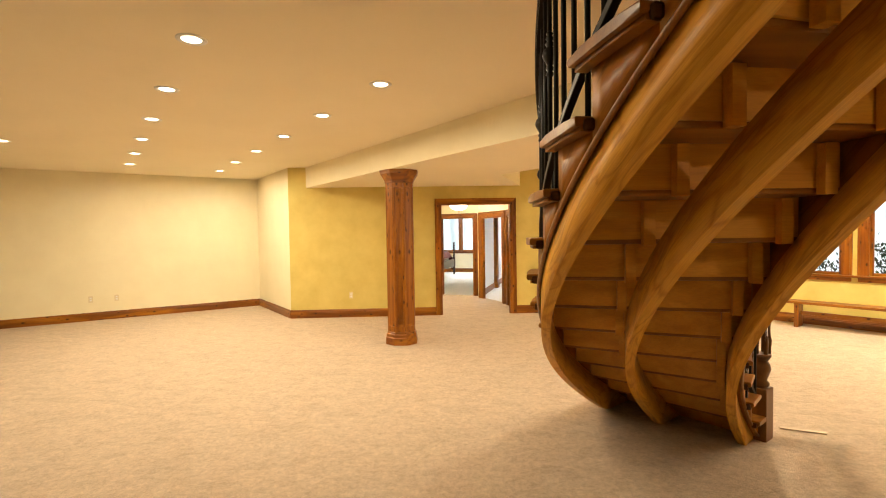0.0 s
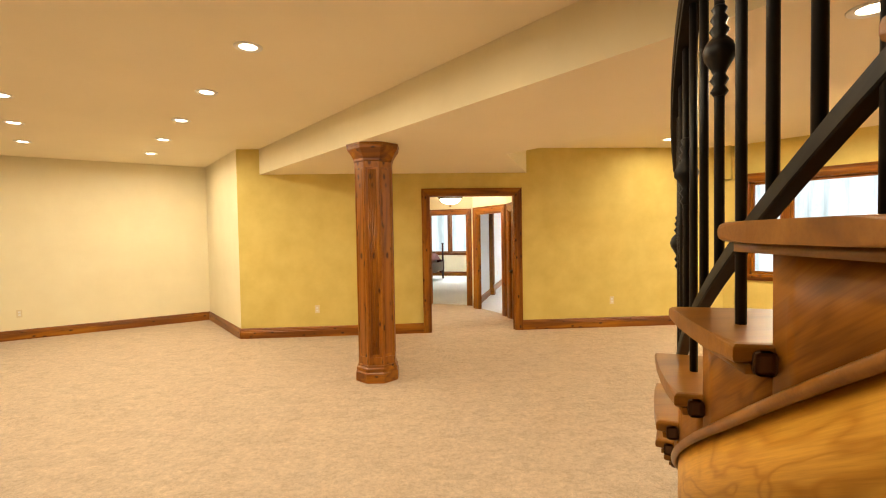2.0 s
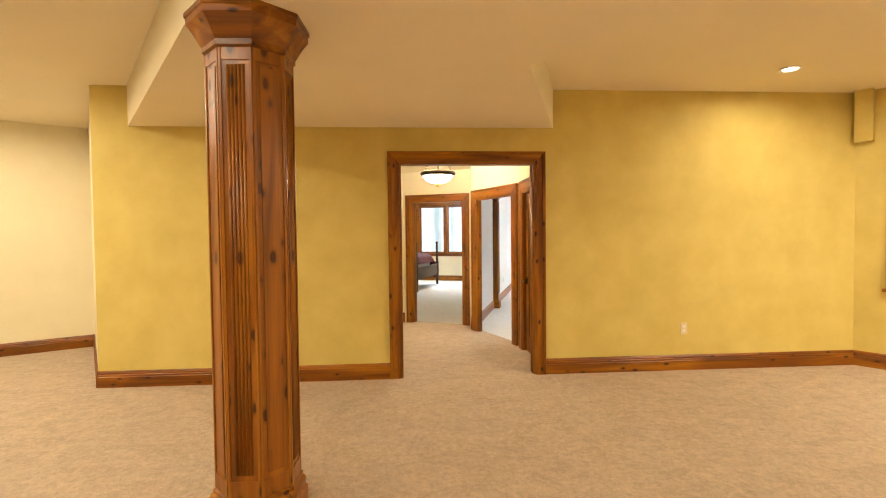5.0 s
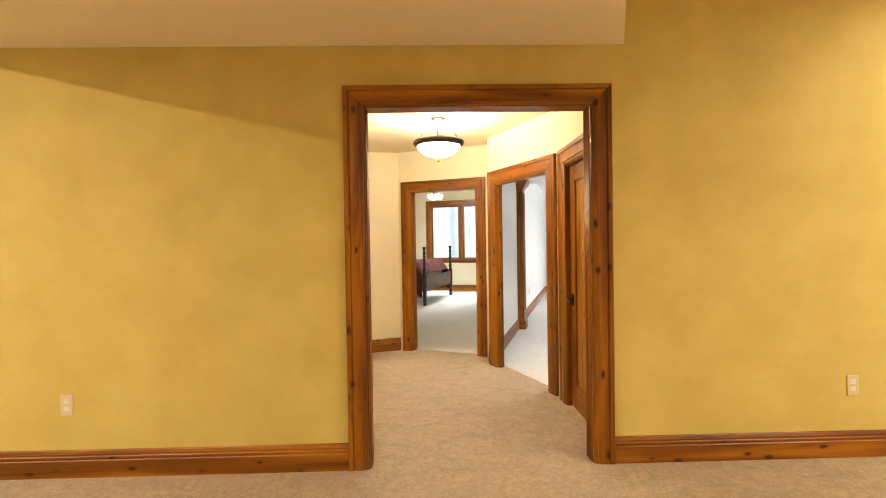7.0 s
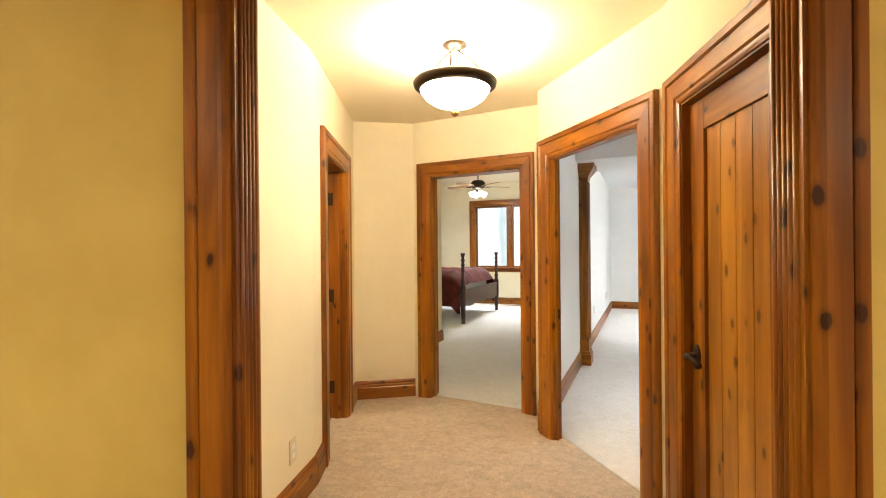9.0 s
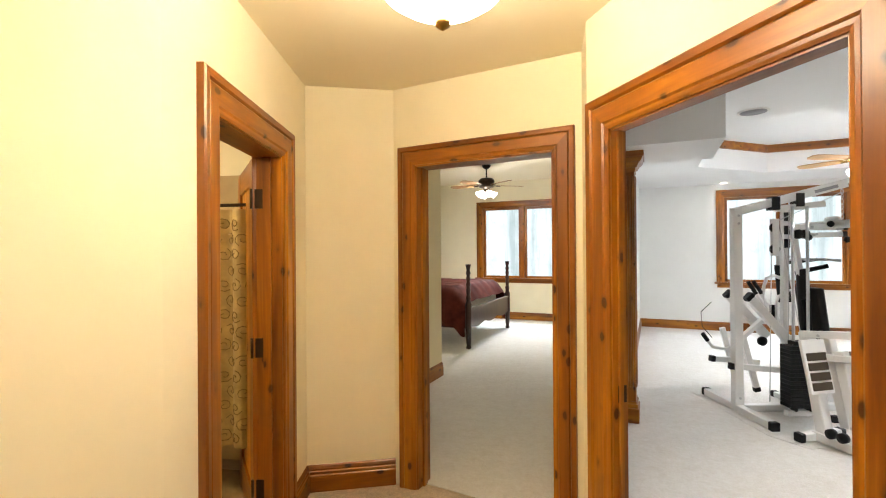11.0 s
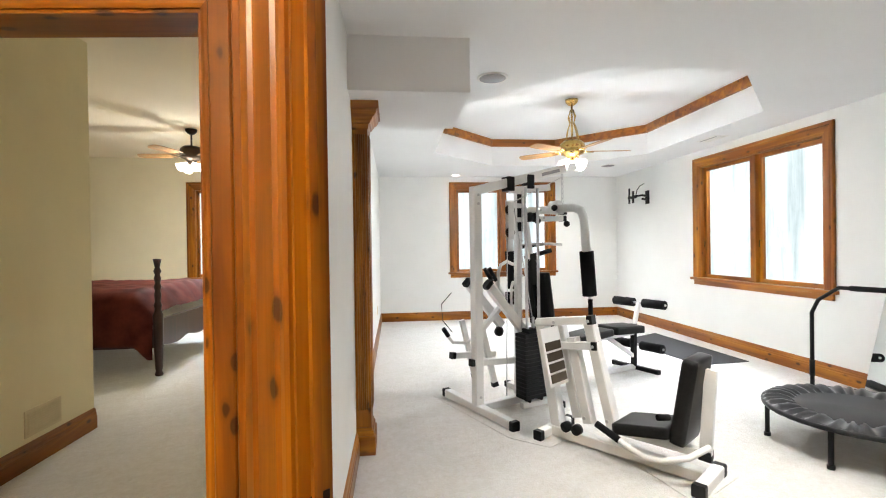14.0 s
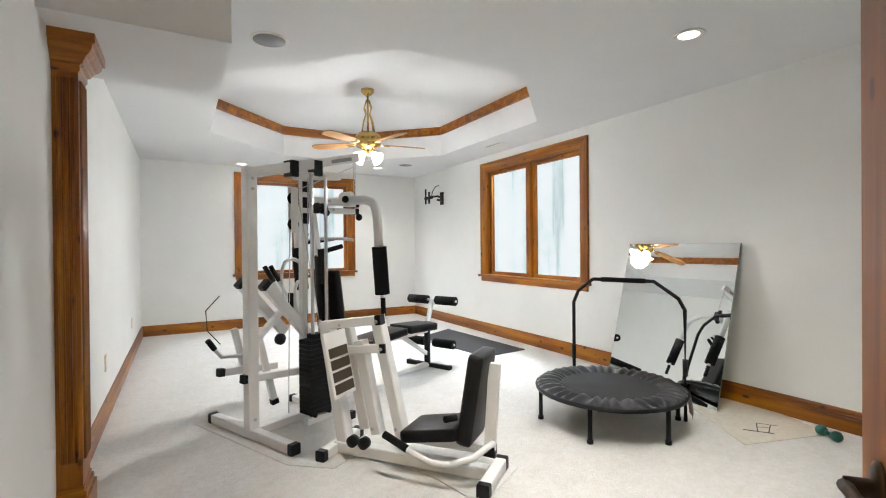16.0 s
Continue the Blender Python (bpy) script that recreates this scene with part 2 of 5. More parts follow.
M_LAMP = glow("lamp_glow", (1.0, 0.86, 0.62), 14)
M_LAMPW = glow("lamp_glow_white", (1.0, 0.93, 0.82), 14)

# ---------------------------------------------------------------- plan
A, B = (-2.97, 8.15), (4.87, 8.47)
C, E = (-4.28, 9.96), (-9.9, 6.37)
DV = Vector((0.609, -0.793))
RW = (B[0] + DV.x * 9.5, B[1] + DV.y * 9.5)
HIGH, LOW, HALLC, GYMC, TRAYC, BEDC = 2.93, 2.54, 2.5, 2.63, 3.04, 2.95
GA, GB, GR = Vector((0.9627, -0.2706)), Vector((0.2706, 0.9627)), Vector((2.97, 17.88))
GYM = pose(GR.x, GR.y, 0, 0, 0, -15.7)


def gym(u, v):
    p = GR + GA * u + GB * v
    return (p.x, p.y)


def wall(name, p, q, top, mat, openings=(), thick=0.14, bottom=0.0):
    """A wall whose room face runs from p to q with the room on the left of it. openings: (start, end, sill, head)."""
    m, ln = along(p, q)
    bm = BM()
    s = 0.0
    for a, b_, lo, hi in sorted(openings):
        box(bm, s, a, -thick, 0, bottom, top)
        if lo > bottom + 0.01:
            box(bm, a, b_, -thick, 0, bottom, lo)
        box(bm, a, b_, -thick, 0, hi, top)
        s = b_
    box(bm, s, ln, -thick, 0, bottom, top)
    return tagged(part(name, bm, mat, m=m), kind="structure")


def skirting(p, q, spans, h=0.16):
    """Moulded baseboard on the room side of a wall line, over the spans (start, end)."""
    m, ln = along(p, q)
    bm = BM()
    prof = [(0, 0), (0.022, 0), (0.022, h * 0.62), (0.017, h * 0.66), (0.019, h * 0.70), (0.019, h * 0.76), (0.013, h * 0.80), (0.015, h * 0.86), (0.010, h * 0.95), (0.004, h), (0, h)]
    for a, b_ in spans:
        ra = [bm.verts.new((a, y, z)) for y, z in prof]
        rb = [bm.verts.new((b_, y, z)) for y, z in prof]
        for i in range(len(prof)):
            j = (i + 1) % len(prof)
            bm.faces.new((ra[i], ra[j], rb[j], rb[i]))
        bm.faces.new(ra)
        bm.faces.new(rb)
    return tagged(part("baseboard", bm, M_TRIM_H, m=m), "moulded knotty pine baseboard along the wall", "baseboard", kind="structure")


CASING = [(-0.012, 0.0), (-0.012, 0.012), (0.0, 0.016), (0.012, 0.017), (0.02, 0.024), (0.085, 0.026), (0.092, 0.020), (0.1, 0.030), (0.125, 0.032), (0.132, 0.026), (0.132, 0.0)]


def casing(bm, s0, s1, head, face=0.0, flip=1, foot=0.0, width=1.0):
    """Mitred moulding round a door opening, standing on the floor."""
    rings = []
    for s, z, sx, sz in ((s0, foot, -1, 0), (s0, head, -1, 1), (s1, head, 1, 1), (s1, foot, 1, 0)):
        rings.append([bm.verts.new((s + sx * w * width, face + flip * d, z + sz * w * width)) for w, d in CASING])
    for k, (a, b_) in enumerate(zip(rings, rings[1:])):
        for i in range(len(CASING) - 1):
            f = bm.faces.new((a[i], a[i + 1], b_[i + 1], b_[i]))
            f.material_index = 1 if k == 1 else 0
    bm.faces.new(rings[0])
    bm.faces.new(rings[-1])


def doorway(name, p, q, s0, s1, head, thick, label, reeded=False, width=1.0):
    """Casings on both faces and the lining of an opening in the wall from p to q."""
    m, ln = along(p, q)
    t = thing(name, label, "door frame", m, kind="structure")
    bm = BM()
    casing(bm, s0, s1, head, width=width)
    part("casing", bm, [M_TRIM_V, M_TRIM_H], t)
    if not reeded:
        bm = BM()
        casing(bm, s0, s1, head, -thick, -1, width=width)
        part("casing", bm, [M_TRIM_V, M_TRIM_H], t)
    bm = BM()
    j = 0.02
    box(bm, s0 - 0.001, s0 + j, -thick, 0.004, 0, head)
    box(bm, s1 - j, s1 + 0.001, -thick, 0.004, 0, head)
    box(bm, s0, s1, -thick, 0.004, head - j, head, mi=1)
    if reeded:
        for s, d in ((s0 + j, 1), (s1 - j, -1)):
            for k in range(5):
                y = -0.02 - k * (thick - 0.04) / 4
                tube(bm, [(s, y, 0.0), (s, y, head - j)], 0.008, 8)
    else:
        for s, d in ((s0 + j, 1), (s1 - j, -1)):
            stop = thick * 0.36
            box(bm, s, s + d * 0.012, -thick + stop, -thick + stop * 1.8, 0, head - j)
    part("jamb", bm, [M_TRIM_V, M_TRIM_H], t)
    return t


def slab(name, outer, hole, z0, z1, mat, label=""):
    """A level slab with one hole through it."""
    bm = BM()
    loops = []
    for pts in (outer, hole) if hole else (outer,):
        vs = [bm.verts.new((x, y, z0)) for x, y in pts]
        loops += [bm.edges.new((vs[i], vs[(i + 1) % len(vs)])) for i in range(len(vs))]
    bmesh.ops.triangle_fill(bm, use_beauty=True, use_dissolve=False, edges=loops)
    r = bmesh.ops.extrude_face_region(bm, geom=list(bm.faces))
    bmesh.ops.translate(bm, vec=(0, 0, z1 - z0), verts=[v for v in r["geom"] if isinstance(v, bmesh.types.BMVert)])
    return tagged(part(name, bm, mat), label, kind="structure")


def window(name, p, q, s0, s1, z0, z1, panes, thick, label, daylight=580):
    """A casement window with its casing, sill, mullions, sashes and glass. s0..z1: outer edges of the casing."""
    m, ln = along(p, q)
    t = thing(name, label, "window", m, kind="structure")
    w = 0.115
    a, b_, lo, hi = s0 + w, s1 - w, z0 + 0.1, z1 - w
    bm = BM()
    rings = []
    for s, z, sx, sz in ((a, lo, -1, 0), (a, hi, -1, 1), (b_, hi, 1, 1), (b_, lo, 1, 0)):
        rings.append([bm.verts.new((s + sx * x * 0.87, d, z + sz * x * 0.87)) for x, d in CASING])
    for k, (r0, r1) in enumerate(zip(rings, rings[1:])):
        for i in range(len(CASING) - 1):
            bm.faces.new((r0[i], r0[i + 1], r1[i + 1], r1[i])).material_index = 1 if k == 1 else 0
    part("window_casing", bm, [M_TRIM_V, M_TRIM_H], t)
    bm = BM()
    box(bm, s0 - 0.03, s1 + 0.03, -0.06, 0.06, lo - 0.035, lo, bevel=0.008)
    box(bm, s0 + 0.01, s1 - 0.01, 0.001, 0.024, z0, lo - 0.035, bevel=0.006)
    part("window_sill", bm, M_TRIM_H, t)
    bm = BM()
    box(bm, a - 0.001, a + 0.02, -thick, 0.003, lo, hi)
    box(bm, b_ - 0.02, b_ + 0.001, -thick, 0.003, lo, hi)
    box(bm, a, b_, -thick, 0.003, hi - 0.02, hi, mi=1)
    box(bm, a, b_, -thick, -0.06, lo - 0.02, lo, mi=1)
    part("window_frame", bm, [M_TRIM_V, M_TRIM_H], t)
    mw = 0.085
    free = b_ - a - 0.04 - mw * (len(panes) - 1)
    x1 = a + 0.02 - mw
    for k, share in enumerate(panes):
        wd = free * share / sum(panes)
        x0 = x1 + mw
        x1 = x0 + wd
        if k:
            bm = BM()
            box(bm, x0 - mw, x0, -thick * 0.9, -0.012, lo, hi - 0.02, bevel=0.006)
            part("mullion", bm, M_TRIM_V, t)
        bm = BM()
        e, y0, y1 = 0.045, -thick * 0.72, -thick * 0.42
        box(bm, x0, x0 + e, y0, y1, lo, hi - 0.02)
        box(bm, x0 + wd - e, x0 + wd, y0, y1, lo, hi - 0.02)
        box(bm, x0 + e, x0 + wd - e, y0, y1, lo, lo + e, mi=1)
        box(bm, x0 + e, x0 + wd - e, y0, y1, hi - 0.02 - e, hi - 0.02, mi=1)
        sash = part("sash", bm, [M_TRIM_V, M_TRIM_H], t)
        bm = BM()
        box(bm, x0 + e - 0.004, x0 + wd - e + 0.004, -thick * 0.58, -thick * 0.56, lo + e - 0.004, hi - 0.02 - e + 0.004)
        g = part("pane", bm, M_GLASS, sash)
        g.visible_shadow = False
        bm = BM()
        tube(bm, [(x0 + wd - 0.025, y1, lo + 0.5), (x0 + wd - 0.025, y1 + 0.018, lo + 0.5), (x0 + wd - 0.025, y1 + 0.022, lo + 0.42)], 0.006, 6)
        part("latch", bm, M_BRONZE, sash)
    window_daylight(m @ look(((a + b_) / 2, -1.5, 3.75), ((a + b_) / 2, 0.4, 1.3)), b_ - a + 0.6, 1.5, daylight)
    return t


mt, nt, b = material("window_glass", 0.0)
b.inputs["Transmission Weight"].default_value = 1.0
b.inputs["IOR"].default_value = 1.1
M_GLASS = mt
M_BRONZE = plain("oiled_bronze", (0.045, 0.03, 0.02), 0.4, 0.8)

# ---------------------------------------------------------------- main room
MAINH, HALLH = 2.192, 1.985
fm, FLEN = along(A, B)
FS0, FS1 = 2.942, 4.34
MT = 0.12
wall("wall_far", B, A, HIGH, M_YELLOW, [(FLEN - FS1, FLEN - FS0, 0, MAINH)], MT)
wall("wall_nook", A, C, HIGH, M_CREAM)
wall("wall_left", C, E, HIGH, M_CREAM)
wall("wall_outer_left", E, (-9.9, -4.5), HIGH, M_CREAM)
wall("wall_back", (-9.9, -4.5), (RW[0], -4.5), HIGH, M_YELLOW)
wall("wall_outer_right", (RW[0], -4.5), RW, HIGH, M_YELLOW)
rm, RLEN = along(RW, B)
WINS = [(0.26, 2.62), (2.68, 5.04)]
wall("wall_window_side", RW, B, HIGH, M_YELLOW, [(RLEN - e + 0.115, RLEN - s + 0.115 - 0.23 + 0.0, 0.85, 2.335) for s, e in WINS])
for k, (s, e) in enumerate(WINS):
    window("window_%d" % (k + 1), RW, B, RLEN - e, RLEN - s, 0.75, 2.45, (1, 2.4, 1), 0.14, "three-light pine casement window in the yellow wall", 220)
doorway("door_1", B, A, FLEN - FS1, FLEN - FS0, MAINH, MT, "wide cased pine opening with reeded jambs into the hall", True, 0.8)
skirting(B, A, [(0, FLEN - FS1 - 0.106), (FLEN - FS0 + 0.106, FLEN)])
skirting(A, C, [(0, 2.24)])
skirting(C, E, [(0, 6.6)])
skirting(RW, B, [(0, RLEN)])

# floor: one beige carpet, ivory carpets beyond the hall doors
bm = BM()
prism(bm, [(-10.2, -4.8), (10.9, -4.8), (10.9, 12.5), (-10.2, 12.5)], -0.1, 0.0)
tagged(part("floor", bm, M_CARPET), "beige cut-pile carpet with vacuum marks", "carpet", kind="structure")

# the dropped band of ceiling from the beam to the stairs, and the high ceiling with the stairwell
SC = Vector((3.63, 0.97))
k0 = Vector((-2.63, 8.17))
c1, c2 = Vector((1.56, 8.335)), Vector((0.95, 6.58))
band = [k0, k0 + DV * 9.2, c2 + DV * 7.0, c2, c1]
bm = BM()
prism(bm, [(p.x, p.y) for p in band], LOW, HIGH + 0.02)
for f in bm.faces:
    f.normal_update()
    f.material_index = 1 if abs(f.normal.z) < 0.5 else 0
tagged(part("ceiling_soffit", bm, [M_CEIL, M_CREAM]), "dropped ceiling band", "ceiling", kind="structure")
well = [(SC.x + 3.3 * math.cos(radians(a)), SC.y + 3.3 * math.sin(radians(a))) for a in range(178, 227, 6)]
well += [(SC.x + 1.9 * math.cos(radians(a)), SC.y + 1.9 * math.sin(radians(a))) for a in range(226, 177, -6)]
slab("ceiling", [(-10.1, -4.7), (10.9, -4.7), (10.9, 12.0), (-10.1, 12.0)], well, HIGH, HIGH + 0.12, M_CEIL, "cream painted ceiling")
bm = BM()
for r0, sides in ((3.45, 24), ):
    ring = [(SC.x + r0 * math.cos(2 * math.pi * k / sides), SC.y + r0 * math.sin(2 * math.pi * k / sides)) for k in range(sides)]
    lo = [bm.verts.new((x, y, HIGH + 0.12)) for x, y in ring]
    hi = [bm.verts.new((x, y, 5.6)) for x, y in ring]
    for i in range(sides):
        bm.faces.new((lo[i], lo[(i + 1) % sides], hi[(i + 1) % sides], hi[i]))
    bm.faces.new(hi)
tagged(part("wall_stairwell", bm, M_CREAM), kind="structure")


# serves the visible downlights and the unseen fill lamps alike
def downlight(x, y, z, watts=28.0, colour=WARM, mat=None, spread=175):
    t = thing("recessed_downlight", "white-rimmed recessed ceiling downlight, in view or added unseen as fill, switched on", "downlight", pose(x, y, z), "recessed downlights")
    bm = BM()
    lathe(bm, [(0.062, -0.001), (0.066, -0.006), (0.092, -0.008), (0.098, -0.004), (0.098, 0.0)], 28)
    part("trim_ring", bm, M_WHITEP, t)
    bm = BM()
    lathe(bm, [(0.0005, -0.003), (0.061, -0.003), (0.061, 0.0)], 24)
    part("lens", bm, mat or M_LAMP, t)
    la, m = downlight_lamp(0, 0, -0.02, watts, colour, spread)
    la.parent = t
    la.matrix_basis = m
    return t


for k in range(6):
    downlight(-0.52 - 0.777 * k, 3.21 + 1.04 * k, HIGH, 26)
    downlight(-1.65 - 0.774 * k, 2.22 + 1.035 * k, HIGH, 17)
# unseen lamp added at the row's near end to brighten the stairs
downlight(-0.88, 1.19, HIGH, 20)
for k in range(4):
    downlight(-3.45 - 0.785 * k, 2.2 + 1.03 * k, HIGH, 14)
for k in range(3):
    downlight(3.58 + 0.8 * k, 7.75 - 1.04 * k, HIGH, (14, 44, 50)[k])
downlight(1.96, 2.88, LOW, 38)
# unseen lamps, added as fill for the stair underside and the floor there
for x, y in ((4.9, 3.2), (5.7, 2.16), (6.5, 1.1), (2.2, -2.0)):
    downlight(x, y, HIGH, 34)
# right-hand row carried on out of view, added for light from that side
for k in (3, 4, 5):
    downlight(3.58 + 0.8 * k, 7.75 - 1.04 * k, HIGH, 62)

# ---------------------------------------------------------------- column
col = thing("column", "octagonal knotty pine column with fluted faces, base and capital", "column", pose(-0.62, 5.98, 0, 0, 0, 0))
ph = math.pi / 8
bm = BM()
lathe(bm, [(0.205, 0.14), (0.205, 2.36)], 8, None, 0, ph, False)
part("shaft", bm, M_COLUMN, col)
for k in range(8):
    a = k * math.pi / 4
    m = pose(0, 0, 0, 0, 0, math.degrees(a)) @ pose(0.205 * math.cos(ph), 0, 0)
    bm = BM()
    if k % 2 == 0:
        for y in (-0.036, -0.018, 0.0, 0.018, 0.036):
            tube(bm, [(0.0, y, 0.30), (0.0, y, 2.27)], 0.0078, 6)
    else:
        box(bm, -0.001, 0.005, -0.045, 0.045, 0.3, 2.27, bevel=0.004)
    for y in (-0.072, 0.072):
        box(bm, -0.001, 0.007, y - 0.007, y + 0.007, 0.19, 2.35, bevel=0.003)
    box(bm, -0.001, 0.006, -0.065, 0.065, 0.19, 0.27, bevel=0.003)
    box(bm, -0.001, 0.006, -0.065, 0.065, 2.29, 2.35, bevel=0.003)
    part("fluting", bm, M_COLUMN, col, m=m)
bm = BM()
lathe(bm, [(0.245, 0.0), (0.245, 0.1), (0.232, 0.115), (0.236, 0.13), (0.236, 0.15), (0.22, 0.165), (0.22, 0.18), (0.206, 0.19)], 8, None, 0, ph, False)
part("base", bm, M_TRIM_H, col)
bm = BM()
lathe(bm, [(0.207, 2.35), (0.222, 2.36), (0.222, 2.385), (0.232, 2.40), (0.262, 2.45), (0.29, 2.485), (0.29, 2.515), (0.298, 2.52), (0.298, 2.54)], 8, None, 0, ph, False)
part("capital", bm, M_TRIM_H, col)

# ---------------------------------------------------------------- curved staircase
RISE, STEP, TH1, R_IN, R_OUT, STEPS = 0.1975, 6.07, 126.4, 2.03, 3.16, 15
stair = thing("curved_staircase", "curved open pine staircase with oak treads and black iron railing", "staircase", pose(SC.x, SC.y, 0))


def polar(r, deg, z):
    return Vector((r * math.cos(radians(deg)), r * math.sin(radians(deg)), z))


def nose(deg):
    return RISE * (1 + (deg - TH1) / STEP)


def deep(deg, a, b_):
    """Depth below the nosing line, growing from the foot upwards."""
    return a + (b_ - a) * min(1.0, max(0.0, (deg - 132.0) / 34))


def ribbon(bm, r0, r1, zlo, zhi, d0, d1, step=2.0):
    """A curved board between two radii whose lower and upper edges follow functions of the angle."""
    n = max(2, int((d1 - d0) / step))
    uvl = bm.loops.layers.uv.new("UVMap") if not bm.loops.layers.uv else bm.loops.layers.uv.active
    rings, where = [], {}
    for i in range(n + 1):
        d = d0 + (d1 - d0) * i / n
        a, b_ = max(0.0, zlo(d)), max(0.002, zhi(d))
        ring = [bm.verts.new(polar(r0, d, a)), bm.verts.new(polar(r1, d, a)), bm.verts.new(polar(r1, d, b_)), bm.verts.new(polar(r0, d, b_))]
        for v, w in zip(ring, (r1 - r0, 0.0, b_ - a, b_ - a + r1 - r0)):
            where[v] = (radians(d) * r1 * 1.2, w + r1 * 3.3)
        rings.append(ring)
    fs = []
    for a, b_ in zip(rings, rings[1:]):
        for k in range(4):
            f = bm.faces.new((a[k], a[(k + 1) % 4], b_[(k + 1) % 4], b_[k]))
            f.smooth = k in (1, 3)
            fs.append(f)
    fs += [bm.faces.new(rings[0]), bm.faces.new(rings[-1])]
    for f in fs:
        for lp_ in f.loops:
            lp_[uvl].uv = where[lp_.vert]


TOPD = TH1 + STEP * STEPS
for r, w, low in ((R_IN + 0.02, 0.055, 0.455), (2.63, 0.055, 0.495), (R_OUT - 0.05, 0.05, 0.49)):
    bm = BM()
    ribbon(bm, r, r + w, lambda d: nose(d) - deep(d, low - 0.04, low), lambda d: nose(d) - deep(d, 0.22, 0.29), 127, TOPD)
    bmesh.ops.bevel(bm, geom=[e for e in bm.edges if len(e.link_faces) == 2 and e.calc_face_angle() > 1.0], offset=0.008, segments=2, profile=0.5, affect="EDGES")
    part("stringer", bm, M_PLY, stair, "laminated curved plywood stringer")
for r0, r1, side in ((R_OUT - 0.03, R_OUT + 0.012, 1), (R_IN - 0.012, R_IN + 0.03, -1)):
    for k in range(STEPS):
        d0 = TH1 + STEP * k
        bm = BM()
        ribbon(bm, r0, r1, lambda d: nose(d) - deep(d, 0.24, 0.305), lambda d: RISE * (k + 1) - 0.03, d0 + 0.3, d0 + STEP + 0.3, 1.2)
        part("skirt", bm, M_SKIRT, stair)
    rr = r1 if side > 0 else r0
    rings = [(polar(rr, d, max(0.03, nose(d) - deep(d, 0.24, 0.305)))) for d in np.arange(128, TOPD, 2.0)]
    bm = BM()
    tube(bm, rings, 0.011, 10)
    part("cove_moulding", bm, M_OAK, stair)
for k in range(STEPS):
    d0, z = TH1 + STEP * k, RISE * (k + 1)
    bm = BM()
    n = 4
    prof = []
    for i in range(n + 1):
        d = d0 - 0.6 + (STEP + 1.05) * i / n
        prof.append((polar(R_IN - 0.065, d, 0), polar(R_OUT + 0.075, d, 0)))
    ring = [p for p, _ in prof] + [q for _, q in reversed(prof)]
    lo = [bm.verts.new((p.x, p.y, z - 0.034)) for p in ring]
    hi = [bm.verts.new((p.x, p.y, z)) for p in ring]
    bm.faces.new(lo), bm.faces.new(hi)
    for i in range(len(ring)):
        j = (i + 1) % len(ring)
        bm.faces.new((lo[i], lo[j], hi[j], hi[i]))
    bmesh.ops.bevel(bm, geom=[e for e in bm.edges if abs(e.verts[0].co.z - e.verts[1].co.z) < 1e-4], offset=0.012, segments=3, profile=0.5, affect="EDGES")
    tread = part("tread", bm, M_OAK, stair, "bullnosed oak tread")
    # moulding under the overhang, along the nosing and both ends, with a darker end piece at its back
    bm = BM()
    for r0, r1 in ((R_OUT + 0.012, R_OUT + 0.055), (R_IN - 0.045, R_IN - 0.012)):
        ribbon(bm, r0, r1, lambda d: z - 0.05, lambda d: z - 0.034, d0 - 0.35, d0 + STEP + 0.4, 1.5)
    ribbon(bm, R_IN + 0.01, R_OUT, lambda d: z - 0.05, lambda d: z - 0.034, d0 - 0.3, d0 + 0.3, 1.0)
    part("tread_moulding", bm, M_OAK, tread)
    for r0, r1 in ((R_OUT + 0.013, R_OUT + 0.046), (R_IN - 0.044, R_IN - 0.013)):
        bm = BM()
        ribbon(bm, r0, r1, lambda d: z - 0.05, lambda d: z - 0.01, d0 + STEP + 0.4, d0 + STEP + 0.6, 1.0)
        bmesh.ops.bevel(bm, geom=list(bm.edges), offset=0.008, segments=2, profile=0.5, affect="EDGES")
        part("return_end", bm, M_TREADEND, tread, "dark end of the tread return")
    bm = BM()
    ribbon(bm, R_IN + 0.01, R_OUT - 0.03, lambda d: max(0.0, z - RISE - 0.012), lambda d: z - 0.03, d0 + 0.25, d0 + 0.75, 1.0)
    part("riser", bm, M_STAIR, stair)
    for rb in (2.69, R_IN + 0.08):
        bm = BM()
        m = Matrix.Translation(polar(rb, d0 + 0.9, z - RISE + 0.02)) @ pose(0, 0, 0, 0, 0, d0)
        box(bm, 0, 0.05, 0, 0.045, -0.06 if k > 1 else 0.0, RISE - 0.06, m, bevel=0.003)
        part("glue_block", bm, M_STAIR, stair)

